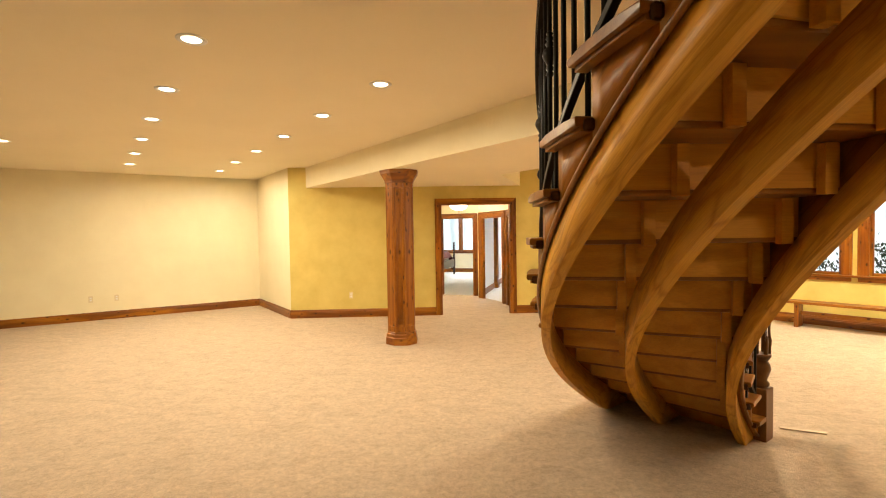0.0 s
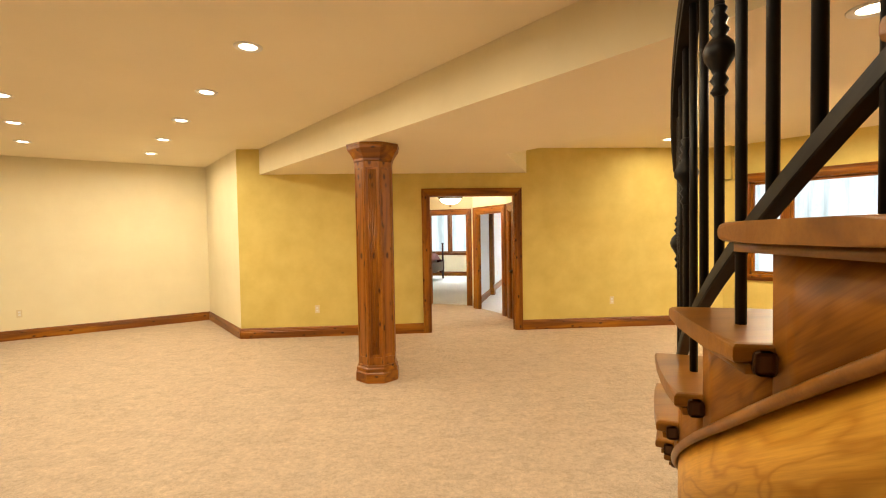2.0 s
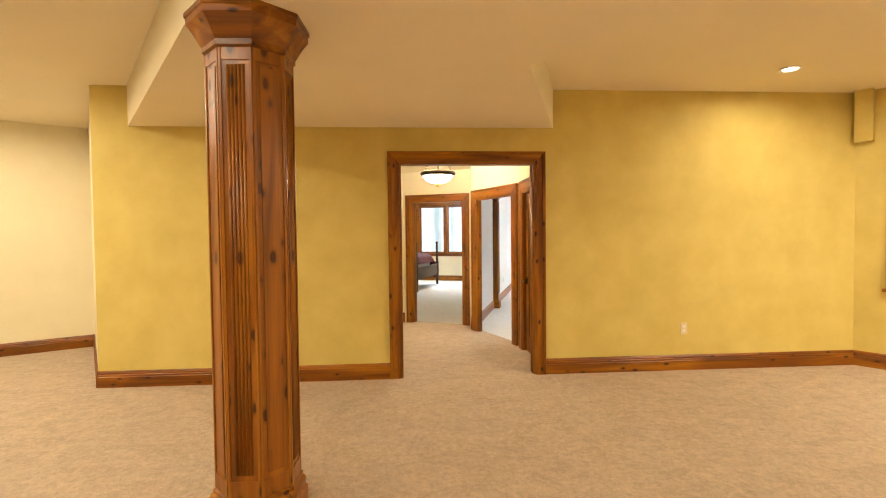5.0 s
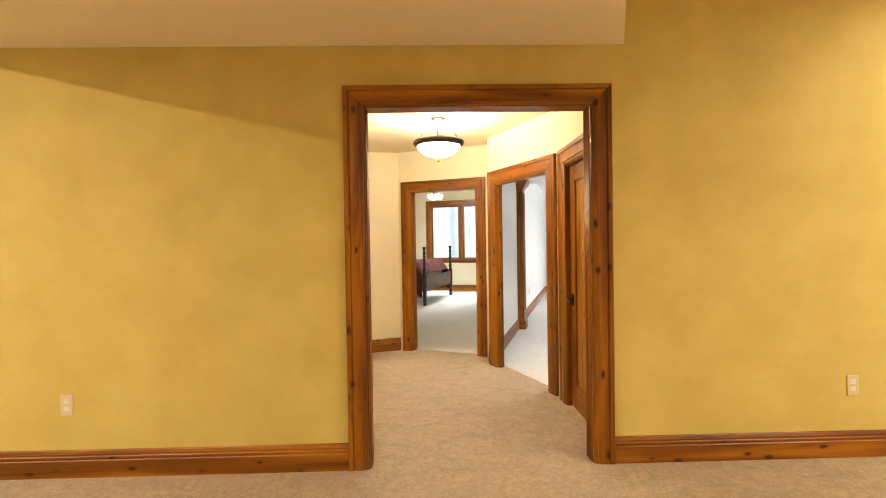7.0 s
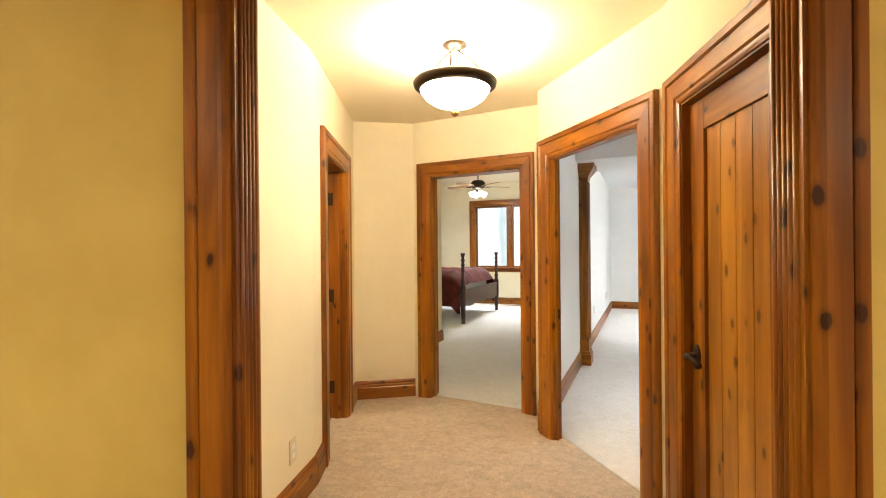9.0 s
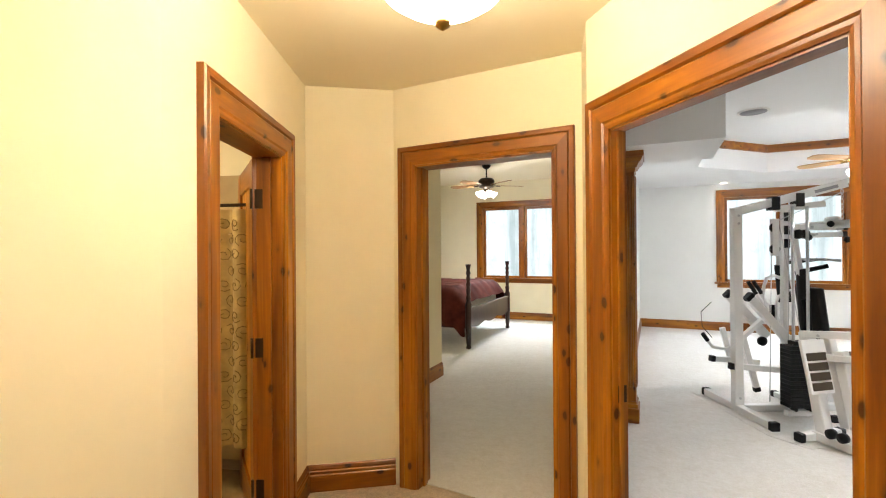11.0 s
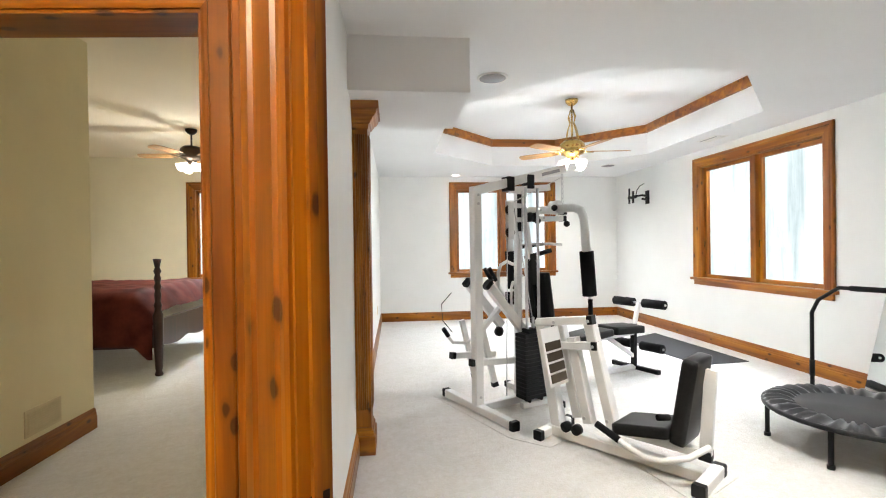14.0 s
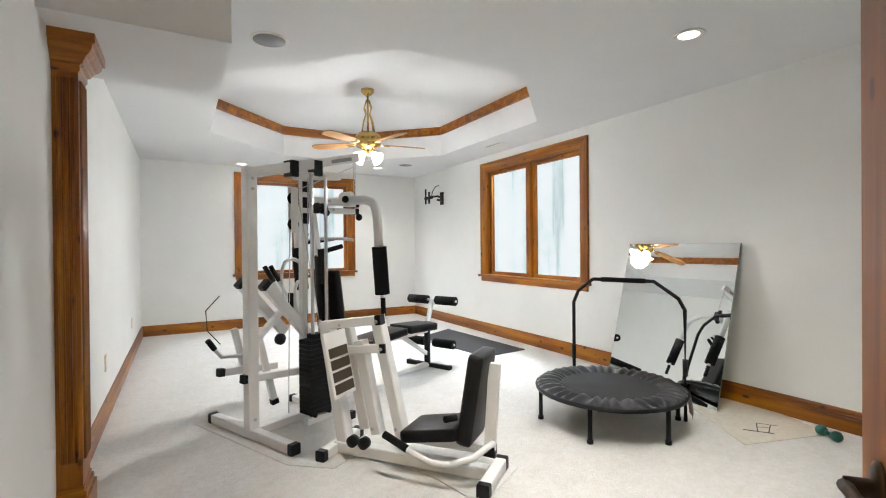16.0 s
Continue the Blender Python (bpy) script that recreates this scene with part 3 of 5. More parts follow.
# iron railings on both sides
for side, (rr, d_start, gap) in enumerate(((R_OUT - 0.008, 148.6, 2.2), (R_IN + 0.0, 129.5, 3.2))):
    bm = BM()
    tube(bm, [polar(rr, d, nose(d) + 0.045) for d in np.arange(d_start - 1, TOPD, 2.0)], 0, squash=(0.03, 0.03))
    part("lower_rail", bm, M_IRON, stair)
    bm = BM()
    tube(bm, [polar(rr, d, nose(d) + 0.895) for d in np.arange(d_start - 1, TOPD, 2.0)], 0, squash=(0.05, 0.022))
    part("rail_channel", bm, M_IRON, stair)
    bm = BM()
    tube(bm, [polar(rr, d, nose(d) + 0.93) for d in np.arange(d_start - 1, TOPD, 2.0)], 0, squash=(0.058, 0.05))
    part("handrail", bm, M_IRON, stair, "black iron handrail")
    d, i = d_start, 0
    while d < TOPD - 2:
        bm = BM()
        z0, z1 = (nose(d) + 0.05 if i % 3 != 2 else RISE * (math.floor((d - TH1 + 0.6) / STEP) + 1)), nose(d) + 0.89
        tube(bm, [polar(rr, d, z0), polar(rr, d, z1)], 0.0105, 8)
        if i % 3 == 1 and side == 0:
            lathe(bm, [(0.011, -0.095), (0.018, -0.085), (0.011, -0.072), (0.019, -0.06), (0.012, -0.048), (0.017, -0.036), (0.030, -0.014), (0.033, 0.0), (0.027, 0.018), (0.013, 0.034), (0.020, 0.046), (0.012, 0.058), (0.018, 0.07), (0.011, 0.082), (0.016, 0.092), (0.010, 0.1)], 14, Matrix.Translation(polar(rr, d, nose(d) + 0.53)))
        if side == 1:
            for q, way in ((0.74, 1), (0.74, -1)):
                p = polar(rr, d, z0 + (z1 - z0) * q)
                pts = [p + polar(1, d + 90, 0) * (way * (0.034 - 0.034 * math.cos(w))) + Vector((0, 0, 0.034 * math.sin(w))) for w in np.linspace(0, 6.0, 16)]
                tube(bm, pts, 0.007, 6)
        part("baluster", bm, M_IRON, stair)
        d += gap
        i += 1

# newel at the foot: a block, turned rings and a cage of slender rods
newel_at = Matrix.Translation(polar(2.03, 126.6, 0)) @ pose(0, 0, 0, 0, 0, 36)
bm = BM()
box(bm, -0.068, 0.068, -0.068, 0.068, 0, 0.40, bevel=0.008)
lathe(bm, [(0.05, 0.40), (0.062, 0.415), (0.062, 0.435), (0.046, 0.455), (0.06, 0.50), (0.072, 0.54), (0.066, 0.575), (0.05, 0.60), (0.06, 0.615), (0.074, 0.64), (0.072, 0.66)], 24)
newel = part("newel_post", bm, M_NEWEL, stair, "turned dark oak newel post with open cage of rods", m=newel_at)
for k in range(6):
    a = math.pi / 3 * k
    c, s_ = math.cos(a), math.sin(a)
    bm = BM()
    tube(bm, [(0.055 * c, 0.055 * s_, 0.65), (0.06 * c, 0.06 * s_, 0.76), (0.055 * c, 0.055 * s_, 0.90)], 0.015, 10)
    part("cage_rod", bm, M_NEWEL, newel)
bm = BM()
lathe(bm, [(0.064, 0.89), (0.07, 0.905), (0.055, 0.93), (0.045, 0.95), (0.062, 0.975), (0.062, 1.0)], 24)
box(bm, -0.062, 0.062, -0.062, 0.062, 1.0, 1.13, bevel=0.008)
lathe(bm, [(0.062, 1.13), (0.072, 1.14), (0.06, 1.155), (0.035, 1.17), (0.058, 1.20), (0.062, 1.23), (0.04, 1.265), (0.005, 1.28)], 20)
part("newel_cap", bm, M_NEWEL, newel)

# ---------------------------------------------------------------- hall
H = [(-0.43, 8.37), (-0.43, 9.72), (-0.68, 11.21), (-0.165, 11.385), (0.94, 10.977), (0.915, 10.655), (1.433, 9.535), (1.485, 8.44)]
TW = 0.13


def fit_door(p, q, width, near):
    """Opening of a width in the wall from p to q, its casing starting `near` from p."""
    return (near + TW, near + TW + width)


# walls run with the hall on their left
LD = fit_door(H[2], H[1], 0.74, 0.31)
CD = fit_door(H[7], H[6], 0.72, 0.05)
BD, BEDH = (0.141, 1.026), HALLH + 0.03
GD = fit_door(H[6], H[5], 0.915, 0.03)
wall("wall_hall_left", H[1], H[0], HALLC, M_HALL)
wall("wall_hall_bath", H[2], H[1], HALLC, M_HALL, [(*LD, 0, HALLH)])
wall("wall_hall_end", H[3], H[2], HALLC, M_HALL)
wall("wall_hall_bedroom", H[4], H[3], HALLC, M_HALL, [(*BD, 0, BEDH)])
wall("wall_hall_pier", H[5], H[4], HALLC, M_HALL)
wall("wall_hall_gym", H[6], H[5], HALLC, M_HALL, [(*GD, 0, HALLH)], 0.06)
wall("wall_hall_closet", H[7], H[6], HALLC, M_HALL, [(*CD, 0, HALLH)])
bm = BM()
prism(bm, [(-1.0, 8.335), (2.0, 8.46), (1.62, 9.6), (1.1, 10.75), (1.05, 11.1), (-0.2, 11.55), (-0.9, 11.3), (-0.6, 9.7)], HALLC, HALLC + 0.1)
tagged(part("ceiling_hall", bm, M_CEIL), "painted hall ceiling", "ceiling", kind="structure")
doorway("door_2", H[2], H[1], *LD, HALLH, 0.14, "cased pine doorway to the bathroom")
doorway("door_3", H[4], H[3], *BD, BEDH, 0.14, "cased pine doorway to the bedroom", width=0.8)
doorway("door_4", H[6], H[5], *GD, HALLH, 0.06, "cased pine doorway to the exercise room")
doorway("door_5", H[7], H[6], *CD, HALLH, 0.14, "cased pine closet doorway")
skirting(H[1], H[0], [(0, 1.3)])
skirting(H[2], H[1], [(0, LD[0] - TW), (LD[1] + TW, 1.51)])
skirting(H[3], H[2], [(0.0, 0.544)])
skirting(H[5], H[4], [(0.0, 0.335)])

# closet door with vertical planks and a bronze lever
def lever(parent, x, y, z, dirx, out):
    bm = BM()
    lathe(bm, [(0.001, 0.0), (0.034, 0.0), (0.034, 0.006), (0.026, 0.012), (0.012, 0.014), (0.011, 0.05), (0.001, 0.05)], 18, pose(x, y, z) @ pose(0, 0, 0, -90 * out, 0, 0) @ Matrix.Diagonal((0.8, 1.5, 1, 1)))
    yo = y + out * 0.048
    tube(bm, [(x, yo, z), (x + dirx * 0.04, yo + out * 0.004, z + 0.006), (x + dirx * 0.09, yo, z - 0.004), (x + dirx * 0.115, yo, z - 0.016)], [0.012, 0.011, 0.012, 0.015], 10)
    part("lever_handle", bm, M_BRONZE, parent, "dark bronze lever handle", True)


def plank_door(name, m, w, h, label, handle_x, handle_dir, sides=(1,)):
    """A ledged door leaf: frame of stiles and rails round vertical boards. X along the leaf, front at +Y."""
    t = thing(name, label, "door", m)
    th = 0.04
    bm = BM()
    st = 0.12
    for x0, x1 in ((0, st), (w - st, w)):
        box(bm, x0, x1, -th, 0, 0.005, h, bevel=0.004)
    part("stile", bm, M_TRIM_V, t)
    for z0, z1 in ((0.005, 0.2), (h - 0.13, h)):
        bm = BM()
        box(bm, st, w - st, -th, -0.001, z0, z1, bevel=0.004)
        part("rail", bm, M_TRIM_H, t)
    n = 4
    bw = (w - 2 * st) / n
    for i in range(n):
        bm = BM()
        box(bm, st + i * bw + 0.002, st + (i + 1) * bw - 0.002, -th + 0.012, -0.013, 0.2, h - 0.13, bevel=0.004)
        part("plank", bm, M_BOARD, t)
    for s in sides:
        lever(t, handle_x, 0.0 if s > 0 else -th, 0.88, handle_dir, s)
    return t


cm, _ = along(H[7], H[6])
plank_door("closet_door", cm @ pose(CD[0] + 0.022, -0.03, 0), 0.676, HALLH - 0.026, "closed knotty pine plank door of the hall closet", 0.62, -1)
# exercise room door leaf, standing open
plank_door("exercise_room_door", pose(1.56, 9.63, 0, 0, 0, 20.5), 0.90, HALLH - 0.026, "knotty pine plank door standing open", 0.82, -1, (1, -1))

# hall ceiling light
fl = thing("ceiling_light", "bronze ceiling bowl light with frosted glass, switched on", "ceiling light", pose(0.395, 9.78, HALLC))
M_BOWL = glow("frosted_bowl_glow", (1.0, 0.86, 0.62), 75)
bm = BM()
lathe(bm, [(0.002, 0.0), (0.07, 0.0), (0.07, -0.012), (0.03, -0.03), (0.008, -0.035), (0.008, -0.1), (0.002, -0.1)], 24)
part("canopy", bm, M_BRONZE, fl, smooth=True)
for k in range(3):
    a = radians(30 + 120 * k)
    bm = BM()
    tube(bm, [(0.02 * math.cos(a), 0.02 * math.sin(a), -0.03), (0.1 * math.cos(a), 0.1 * math.sin(a), -0.07), (0.19 * math.cos(a), 0.19 * math.sin(a), -0.14), (0.205 * math.cos(a), 0.205 * math.sin(a), -0.22)], 0.006, 8)
    part("arm", bm, M_BRONZE, fl)
bm = BM()
lathe(bm, [(0.19, -0.255), (0.205, -0.262), (0.232, -0.24), (0.236, -0.22), (0.222, -0.205), (0.2, -0.215), (0.19, -0.255)], 40)
part("rim", bm, M_BRONZE, fl, "dark bronze rim", True)
bm = BM()
lathe(bm, [(0.2, -0.235), (0.192, -0.27), (0.165, -0.305), (0.12, -0.335), (0.06, -0.352), (0.002, -0.357)], 36)
part("glass_bowl", bm, M_BOWL, fl, "glowing frosted glass bowl", True)
bm = BM()
lathe(bm, [(0.002, -0.352), (0.024, -0.356), (0.016, -0.37), (0.022, -0.385), (0.02, -0.398), (0.002, -0.41)], 16)
part("finial", bm, plain("aged_brass", (0.35, 0.2, 0.05), 0.3, 1.0), fl, "brass finial", True)
la = bpy.data.lights.new("ceiling_light_glow", "POINT")
la.energy, la.color, la.shadow_soft_size = 71, (1.0, 0.85, 0.6), 0.1
lo = new("ceiling_light_glow", la)
lo.parent = fl
lo.matrix_basis = pose(0, 0, -0.2)

# smoke detector on the hall ceiling
sd = thing("smoke_detector", "round white smoke detector on the hall ceiling", "smoke detector", pose(0.594, 9.117, HALLC))
bm = BM()
lathe(bm, [(0.001, 0.0), (0.062, 0.0), (0.064, -0.012), (0.056, -0.03), (0.03, -0.038), (0.001, -0.039)], 28)
part("housing", bm, M_WHITEP, sd, smooth=True)
bm = BM()
lathe(bm, [(0.001, -0.036), (0.012, -0.038), (0.012, -0.042), (0.001, -0.043)], 14)
part("test_button", bm, M_PLATE, sd)

# ---------------------------------------------------------------- exercise room and bedroom shells
GW, GN = 4.48, -7.3
WTOP, WBOT = 2.525, 0.78
W1 = (1.27, 3.27)
W2 = (2.31, 4.43)
WB = (-3.3, -1.28)
BEDL = -6.2
wall("wall_gym_left", gym(0, 0), gym(0, -7.05), TRAYC + 0.1, M_GYM)
wall("wall_gym_rear", gym(GW, 0), gym(0, 0), TRAYC + 0.1, M_GYM, [(GW - W1[1] + 0.115, GW - W1[0] - 0.115, WBOT + 0.1, WTOP - 0.115)])
wall("wall_gym_right", gym(GW, GN - 0.9), gym(GW, 0), TRAYC + 0.1, M_GYM, [(-GN + 0.9 - W2[1] + 0.115, -GN + 0.9 - W2[0] - 0.115, WBOT + 0.1, WTOP - 0.115)])
wall("wall_gym_near", (1.62, 9.42), (5.6, 9.30), TRAYC + 0.1, M_GYM)
window("window_3", gym(GW, 0), gym(0, 0), GW - W1[1], GW - W1[0], WBOT, WTOP, (1, 1), 0.14, "two-light pine casement window")
window("window_4", gym(GW, GN - 0.9), gym(GW, 0), -GN + 0.9 - W2[1], -GN + 0.9 - W2[0], WBOT, WTOP, (1, 1), 0.14, "two-light pine casement window")
skirting(gym(0, 0), gym(0, -7.05), [(0, 7.0)])
skirting(gym(GW, 0), gym(0, 0), [(0, GW)])
skirting(gym(GW, GN - 0.9), gym(GW, 0), [(0, -GN + 0.9)])
oct_ = [(1.82, -5.3), (2.85, -5.3), (3.85, -4.3), (3.85, -2.2), (2.85, -1.2), (1.82, -1.2), (0.82, -2.2), (0.82, -4.3)]
slab("ceiling_gym", [gym(0, 0), gym(GW, 0), gym(GW, -8.2), (1.55, 9.5), (1.0, 10.75), gym(0, -6.9)], [gym(*p) for p in oct_], GYMC, TRAYC, M_CEILW, "white ceiling with an octagonal tray")
bm = BM()
prism(bm, [gym(0.4, -0.6), gym(4.3, -0.6), gym(4.3, -5.9), gym(0.4, -5.9)], TRAYC, TRAYC + 0.08)
tagged(part("ceiling_tray", bm, M_CEILW), kind="structure")
bm = BM()
for i in range(8):
    p, q = oct_[i], oct_[(i + 1) % 8]
    cu, cv = 2.335, -3.25
    def inn(pt, f):
        return (pt[0] + (cu - pt[0]) * f, pt[1] + (cv - pt[1]) * f)
    quad = [p, q, inn(q, 0.02), inn(p, 0.02)]
    prism(bm, quad, 2.925, TRAYC - 0.002)
tagged(part("trim_tray", bm, M_TRIM_H, m=GYM), "pine crown band inside the ceiling tray", "moulding", kind="structure")
# low soffit over the entrance corner
bm = BM()
prism(bm, [(0.0, -5.67), (0.74, -5.67), (0.74, -4.79), (0.0, -4.79)], 2.30, GYMC + 0.02)
tagged(part("ceiling_gym_soffit", bm, M_CEILW, m=GYM), "white dropped soffit", "ceiling", kind="structure")
bm = BM()
prism(bm, [gym(0, 0.0), gym(GW, 0.0), gym(GW, -8.0), (1.58, 9.45), (1.52, 9.57), (1.0, 10.69), gym(0, -7.0)], -0.05, 0.006)
tagged(part("floor_gym", bm, M_CARPETW), "ivory carpet", "carpet", kind="structure")
# bedroom
JG = (-0.263, 13.95)
wall("wall_bedroom_rear", gym(-0.14, 0), gym(BEDL, 0), BEDC, M_CREAM, [(-WB[1] - 0.14 + 0.115, -WB[0] - 0.14 - 0.115, WBOT + 0.1, WTOP - 0.115)])
window("window_5", gym(-0.14, 0), gym(BEDL, 0), -WB[1] - 0.14, -WB[0] - 0.14, WBOT, WTOP, (1, 1), 0.14, "two-light pine casement window")
wall("wall_bedroom_right", gym(-0.14, -7.0), gym(-0.14, 0), BEDC, M_CREAM, thick=0.002)
j0 = (JG[0] - GB.x * 2.5, JG[1] - GB.y * 2.5)
wall("wall_bedroom_jog", JG, j0, BEDC, M_CREAM)
j1 = (JG[0] - GA.x * 4.6, JG[1] - GA.y * 4.6)
wall("wall_bedroom_near", j1, JG, BEDC, M_CREAM)
wall("wall_bedroom_left", gym(BEDL, 0), j1, BEDC, M_CREAM)
skirting(JG, j0, [(0, 2.3)])
skirting(gym(-0.14, 0), gym(BEDL, 0), [(0, 6.0)])
skirting(gym(-0.14, -6.4), gym(-0.14, 0), [(0, 6.4)])
bm = BM()
prism(bm, [gym(-0.1, 0), gym(BEDL, 0), j1, JG, j0, (-0.2, 11.42), (0.9, 11.02), gym(-0.1, -7.0)], BEDC, BEDC + 0.1)
tagged(part("ceiling_bedroom", bm, M_CEIL), kind="structure")
bm = BM()
prism(bm, [gym(-0.1, 0), gym(BEDL, 0), j1, JG, j0, (-0.13, 11.46), (0.93, 11.06), gym(-0.1, -7.0)], -0.05, 0.006)
tagged(part("floor_bedroom", bm, M_CARPETW), "ivory carpet", "carpet", kind="structure")
# bathroom
wall("wall_bath_far", (-2.6, 11.6), (-2.6, 8.6), HALLC, M_HALL)
wall("wall_bath_side", (-0.85, 11.62), (-2.6, 11.6), HALLC, M_HALL)
wall("wall_bath_near", (-2.6, 8.75), (-0.6, 8.75), HALLC, M_HALL)
bm = BM()
prism(bm, [(-2.7, 8.5), (-0.57, 8.5), (-0.57, 9.7), (-0.8, 11.7), (-2.7, 11.7)], HALLC, HALLC + 0.1)
tagged(part("ceiling_bathroom", bm, M_CEIL), kind="structure")

# pale overcast distance outside the windows: backdrops made to glow as sky light
mt, nt, b = material("glowing_overcast_distance", 1.0)
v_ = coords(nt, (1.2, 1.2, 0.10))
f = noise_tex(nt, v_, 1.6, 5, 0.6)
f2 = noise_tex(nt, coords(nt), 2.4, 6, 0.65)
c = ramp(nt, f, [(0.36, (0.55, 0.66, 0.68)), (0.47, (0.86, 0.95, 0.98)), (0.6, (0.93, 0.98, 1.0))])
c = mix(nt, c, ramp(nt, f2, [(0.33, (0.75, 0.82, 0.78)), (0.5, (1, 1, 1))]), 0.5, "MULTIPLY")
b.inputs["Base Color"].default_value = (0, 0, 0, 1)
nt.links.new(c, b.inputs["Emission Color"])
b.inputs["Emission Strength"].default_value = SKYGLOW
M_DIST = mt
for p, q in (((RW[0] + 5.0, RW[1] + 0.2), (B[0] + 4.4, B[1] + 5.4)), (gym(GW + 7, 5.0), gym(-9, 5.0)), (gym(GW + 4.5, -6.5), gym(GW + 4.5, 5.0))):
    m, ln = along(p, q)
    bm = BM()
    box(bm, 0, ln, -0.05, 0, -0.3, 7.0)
    tagged(part("backdrop", bm, M_DIST, m=m), "glowing backdrop of pale overcast woodland distance", "backdrop", kind="structure")

# outside ground
bm = BM()
box(bm, -600, 600, -600, 600, -0.4, -0.3)
tagged(part("ground", bm, plain("grass_ground", (0.10, 0.11, 0.05), 0.95, 0, 0.5, 3)), "grassy ground outside the windows", "ground", kind="structure")

# ---------------------------------------------------------------- small fittings
def wallplate(name, label, m, kind):
    """Outlet or switch plate; X along the wall, Y out of it."""
    t = thing(name, label, "wall plate", m)
    bm = BM()
    wide = 0.058 if kind == "double" else 0.036
    box(bm, -wide, wide, 0, 0.007, -0.062, 0.062, bevel=0.003)
    part("cover_plate", bm, M_PLATE, t)
    if kind == "outlet":
        for z in (-0.022, 0.022):
            bm = BM()
            box(bm, -0.016, 0.016, 0.005, 0.0085, z - 0.014, z + 0.014, bevel=0.002)
            part("socket", bm, M_WHITEP, t)
    else:
        for x in (-0.024, 0.024) if kind == "double" else (0.0,):
            bm = BM()
            box(bm, x - 0.012, x + 0.012, 0.005, 0.010, -0.03, 0.03, bevel=0.002)
            sw = part("rocker", bm, M_WHITEP, t)
            bm = BM()
            box(bm, x - 0.005, x + 0.005, 0.009, 0.022, -0.004, 0.010, bevel=0.002)
            part("toggle", bm, M_PLATE, sw)
    return t


fB, _ = along(B, A)
for x, z in ((-1.80, 0.43), (2.96, 0.44)):
    wallplate("wall_outlet", "almond duplex outlet low on the yellow wall", fB @ pose(FLEN - (x + 2.97) * 1.0008, 0, z), "outlet")
nM, _ = along(C, E)
for s in (3.17, 2.75):
    wallplate("wall_outlet", "almond duplex outlet on the cream wall", nM @ pose(s, 0, 0.42), "outlet")
hM, _ = along(H[1], H[0])
wallplate("wall_outlet", "almond duplex outlet on the hall wall", hM @ pose(9.72 - 9.44, 0, 0.31), "outlet")
wallplate("light_switch", "almond rocker light switch on the hall wall", hM @ pose(9.72 - 8.96, 0, 1.05), "switch")
gM, _ = along(gym(0, 0), gym(0, -7.05))
wallplate("light_switch", "white double light switch on the off-white wall", gM @ pose(6.965, 0, 1.15), "double")
for s in (3.78, 1.56):
    wallplate("wall_outlet", "white duplex outlet on the off-white wall", gM @ pose(s, 0, 0.43), "outlet")

# boxed corner under the main ceiling
bm = BM()
box(bm, 0.0, 0.15, 0.0, 0.10, 2.39, HIGH, m=rm @ pose(RLEN - 0.15, 0, 0))
tagged(part("wall_boxing", bm, M_YELLOW), kind="structure")

# ---------------------------------------------------------------- main room: bench under the window, floor piece
bench = thing("wooden_bench", "low dark-stained pine bench in front of the window wall", "bench", pose(5.78, 6.73, 0, 0, 0, -52.5))
bm = BM()
box(bm, -0.1, 2.3, -0.15, 0.15, 0.385, 0.425, bevel=0.008)
part("seat", bm, M_TRIM_H, bench)
for x in (0.08, 2.1):
    bm = BM()
    box(bm, x - 0.03, x + 0.03, -0.12, 0.12, 0, 0.385, bevel=0.006)
    part("leg", bm, M_TRIM_V, bench)
bm = BM()
box(bm, 0.1, 2.1, -0.015, 0.015, 0.2, 0.26, bevel=0.004)
part("stretcher", bm, M_TRIM_H, bench)
bm = BM()
box(bm, 0, 0.30, 0, 0.045, 0, 0.012, bevel=0.003)
tagged(part("floor_strip", bm, plain("beige_wood_strip", (0.55, 0.44, 0.31), 0.6), m=pose(2.68, 2.74, 0.002, 0, 0, -24)), "thin beige strip lying on the carpet", "floor strip")

# ---------------------------------------------------------------- pilaster in the exercise room
pil = thing("pilaster", "fluted knotty pine pilaster against the white wall", "pilaster", GYM @ pose(0.0, -5.31, 0))
bm = BM()
box(bm, 0.0, 0.10, -0.10, 0.10, 0.18, 2.16, bevel=0.004)
part("shaft", bm, M_TRIM_V, pil)
for x in (0.025, 0.05, 0.075):
    bm = BM()
    tube(bm, [(x, -0.1, 0.3), (x, -0.1, 2.1)], 0.009, 6)
    part("reed", bm, M_TRIM_V, pil)
for y in (-0.06, -0.03, 0, 0.03, 0.06):
    bm = BM()
    tube(bm, [(0.1, y, 0.3), (0.1, y, 2.1)], 0.010, 6)
    part("reed", bm, M_TRIM_V, pil)
bm = BM()
box(bm, 0.0, 0.125, -0.125, 0.125, 0.006, 0.13, bevel=0.006)
box(bm, 0.0, 0.115, -0.115, 0.115, 0.13, 0.165, bevel=0.008)
box(bm, 0.0, 0.105, -0.107, 0.107, 0.165, 0.185, bevel=0.004)
part("base", bm, M_TRIM_H, pil)
bm = BM()
rings = []
for o, z in ((0.0, 2.13), (0.008, 2.14), (0.008, 2.165), (0.020, 2.172), (0.024, 2.185), (0.033, 2.195), (0.037, 2.205), (0.05, 2.215), (0.062, 2.235), (0.064, 2.25), (0.075, 2.255), (0.075, 2.30)):
    rings.append([bm.verts.new(p) for p in ((0.0, -0.10 - o, z), (0.10 + o, -0.10 - o, z), (0.10 + o, 0.10 + o, z), (0.0, 0.10 + o, z))])
for lo_, hi_ in zip(rings, rings[1:]):
    for k in range(4):
        bm.faces.new((lo_[k], lo_[(k + 1) % 4], hi_[(k + 1) % 4], hi_[k]))
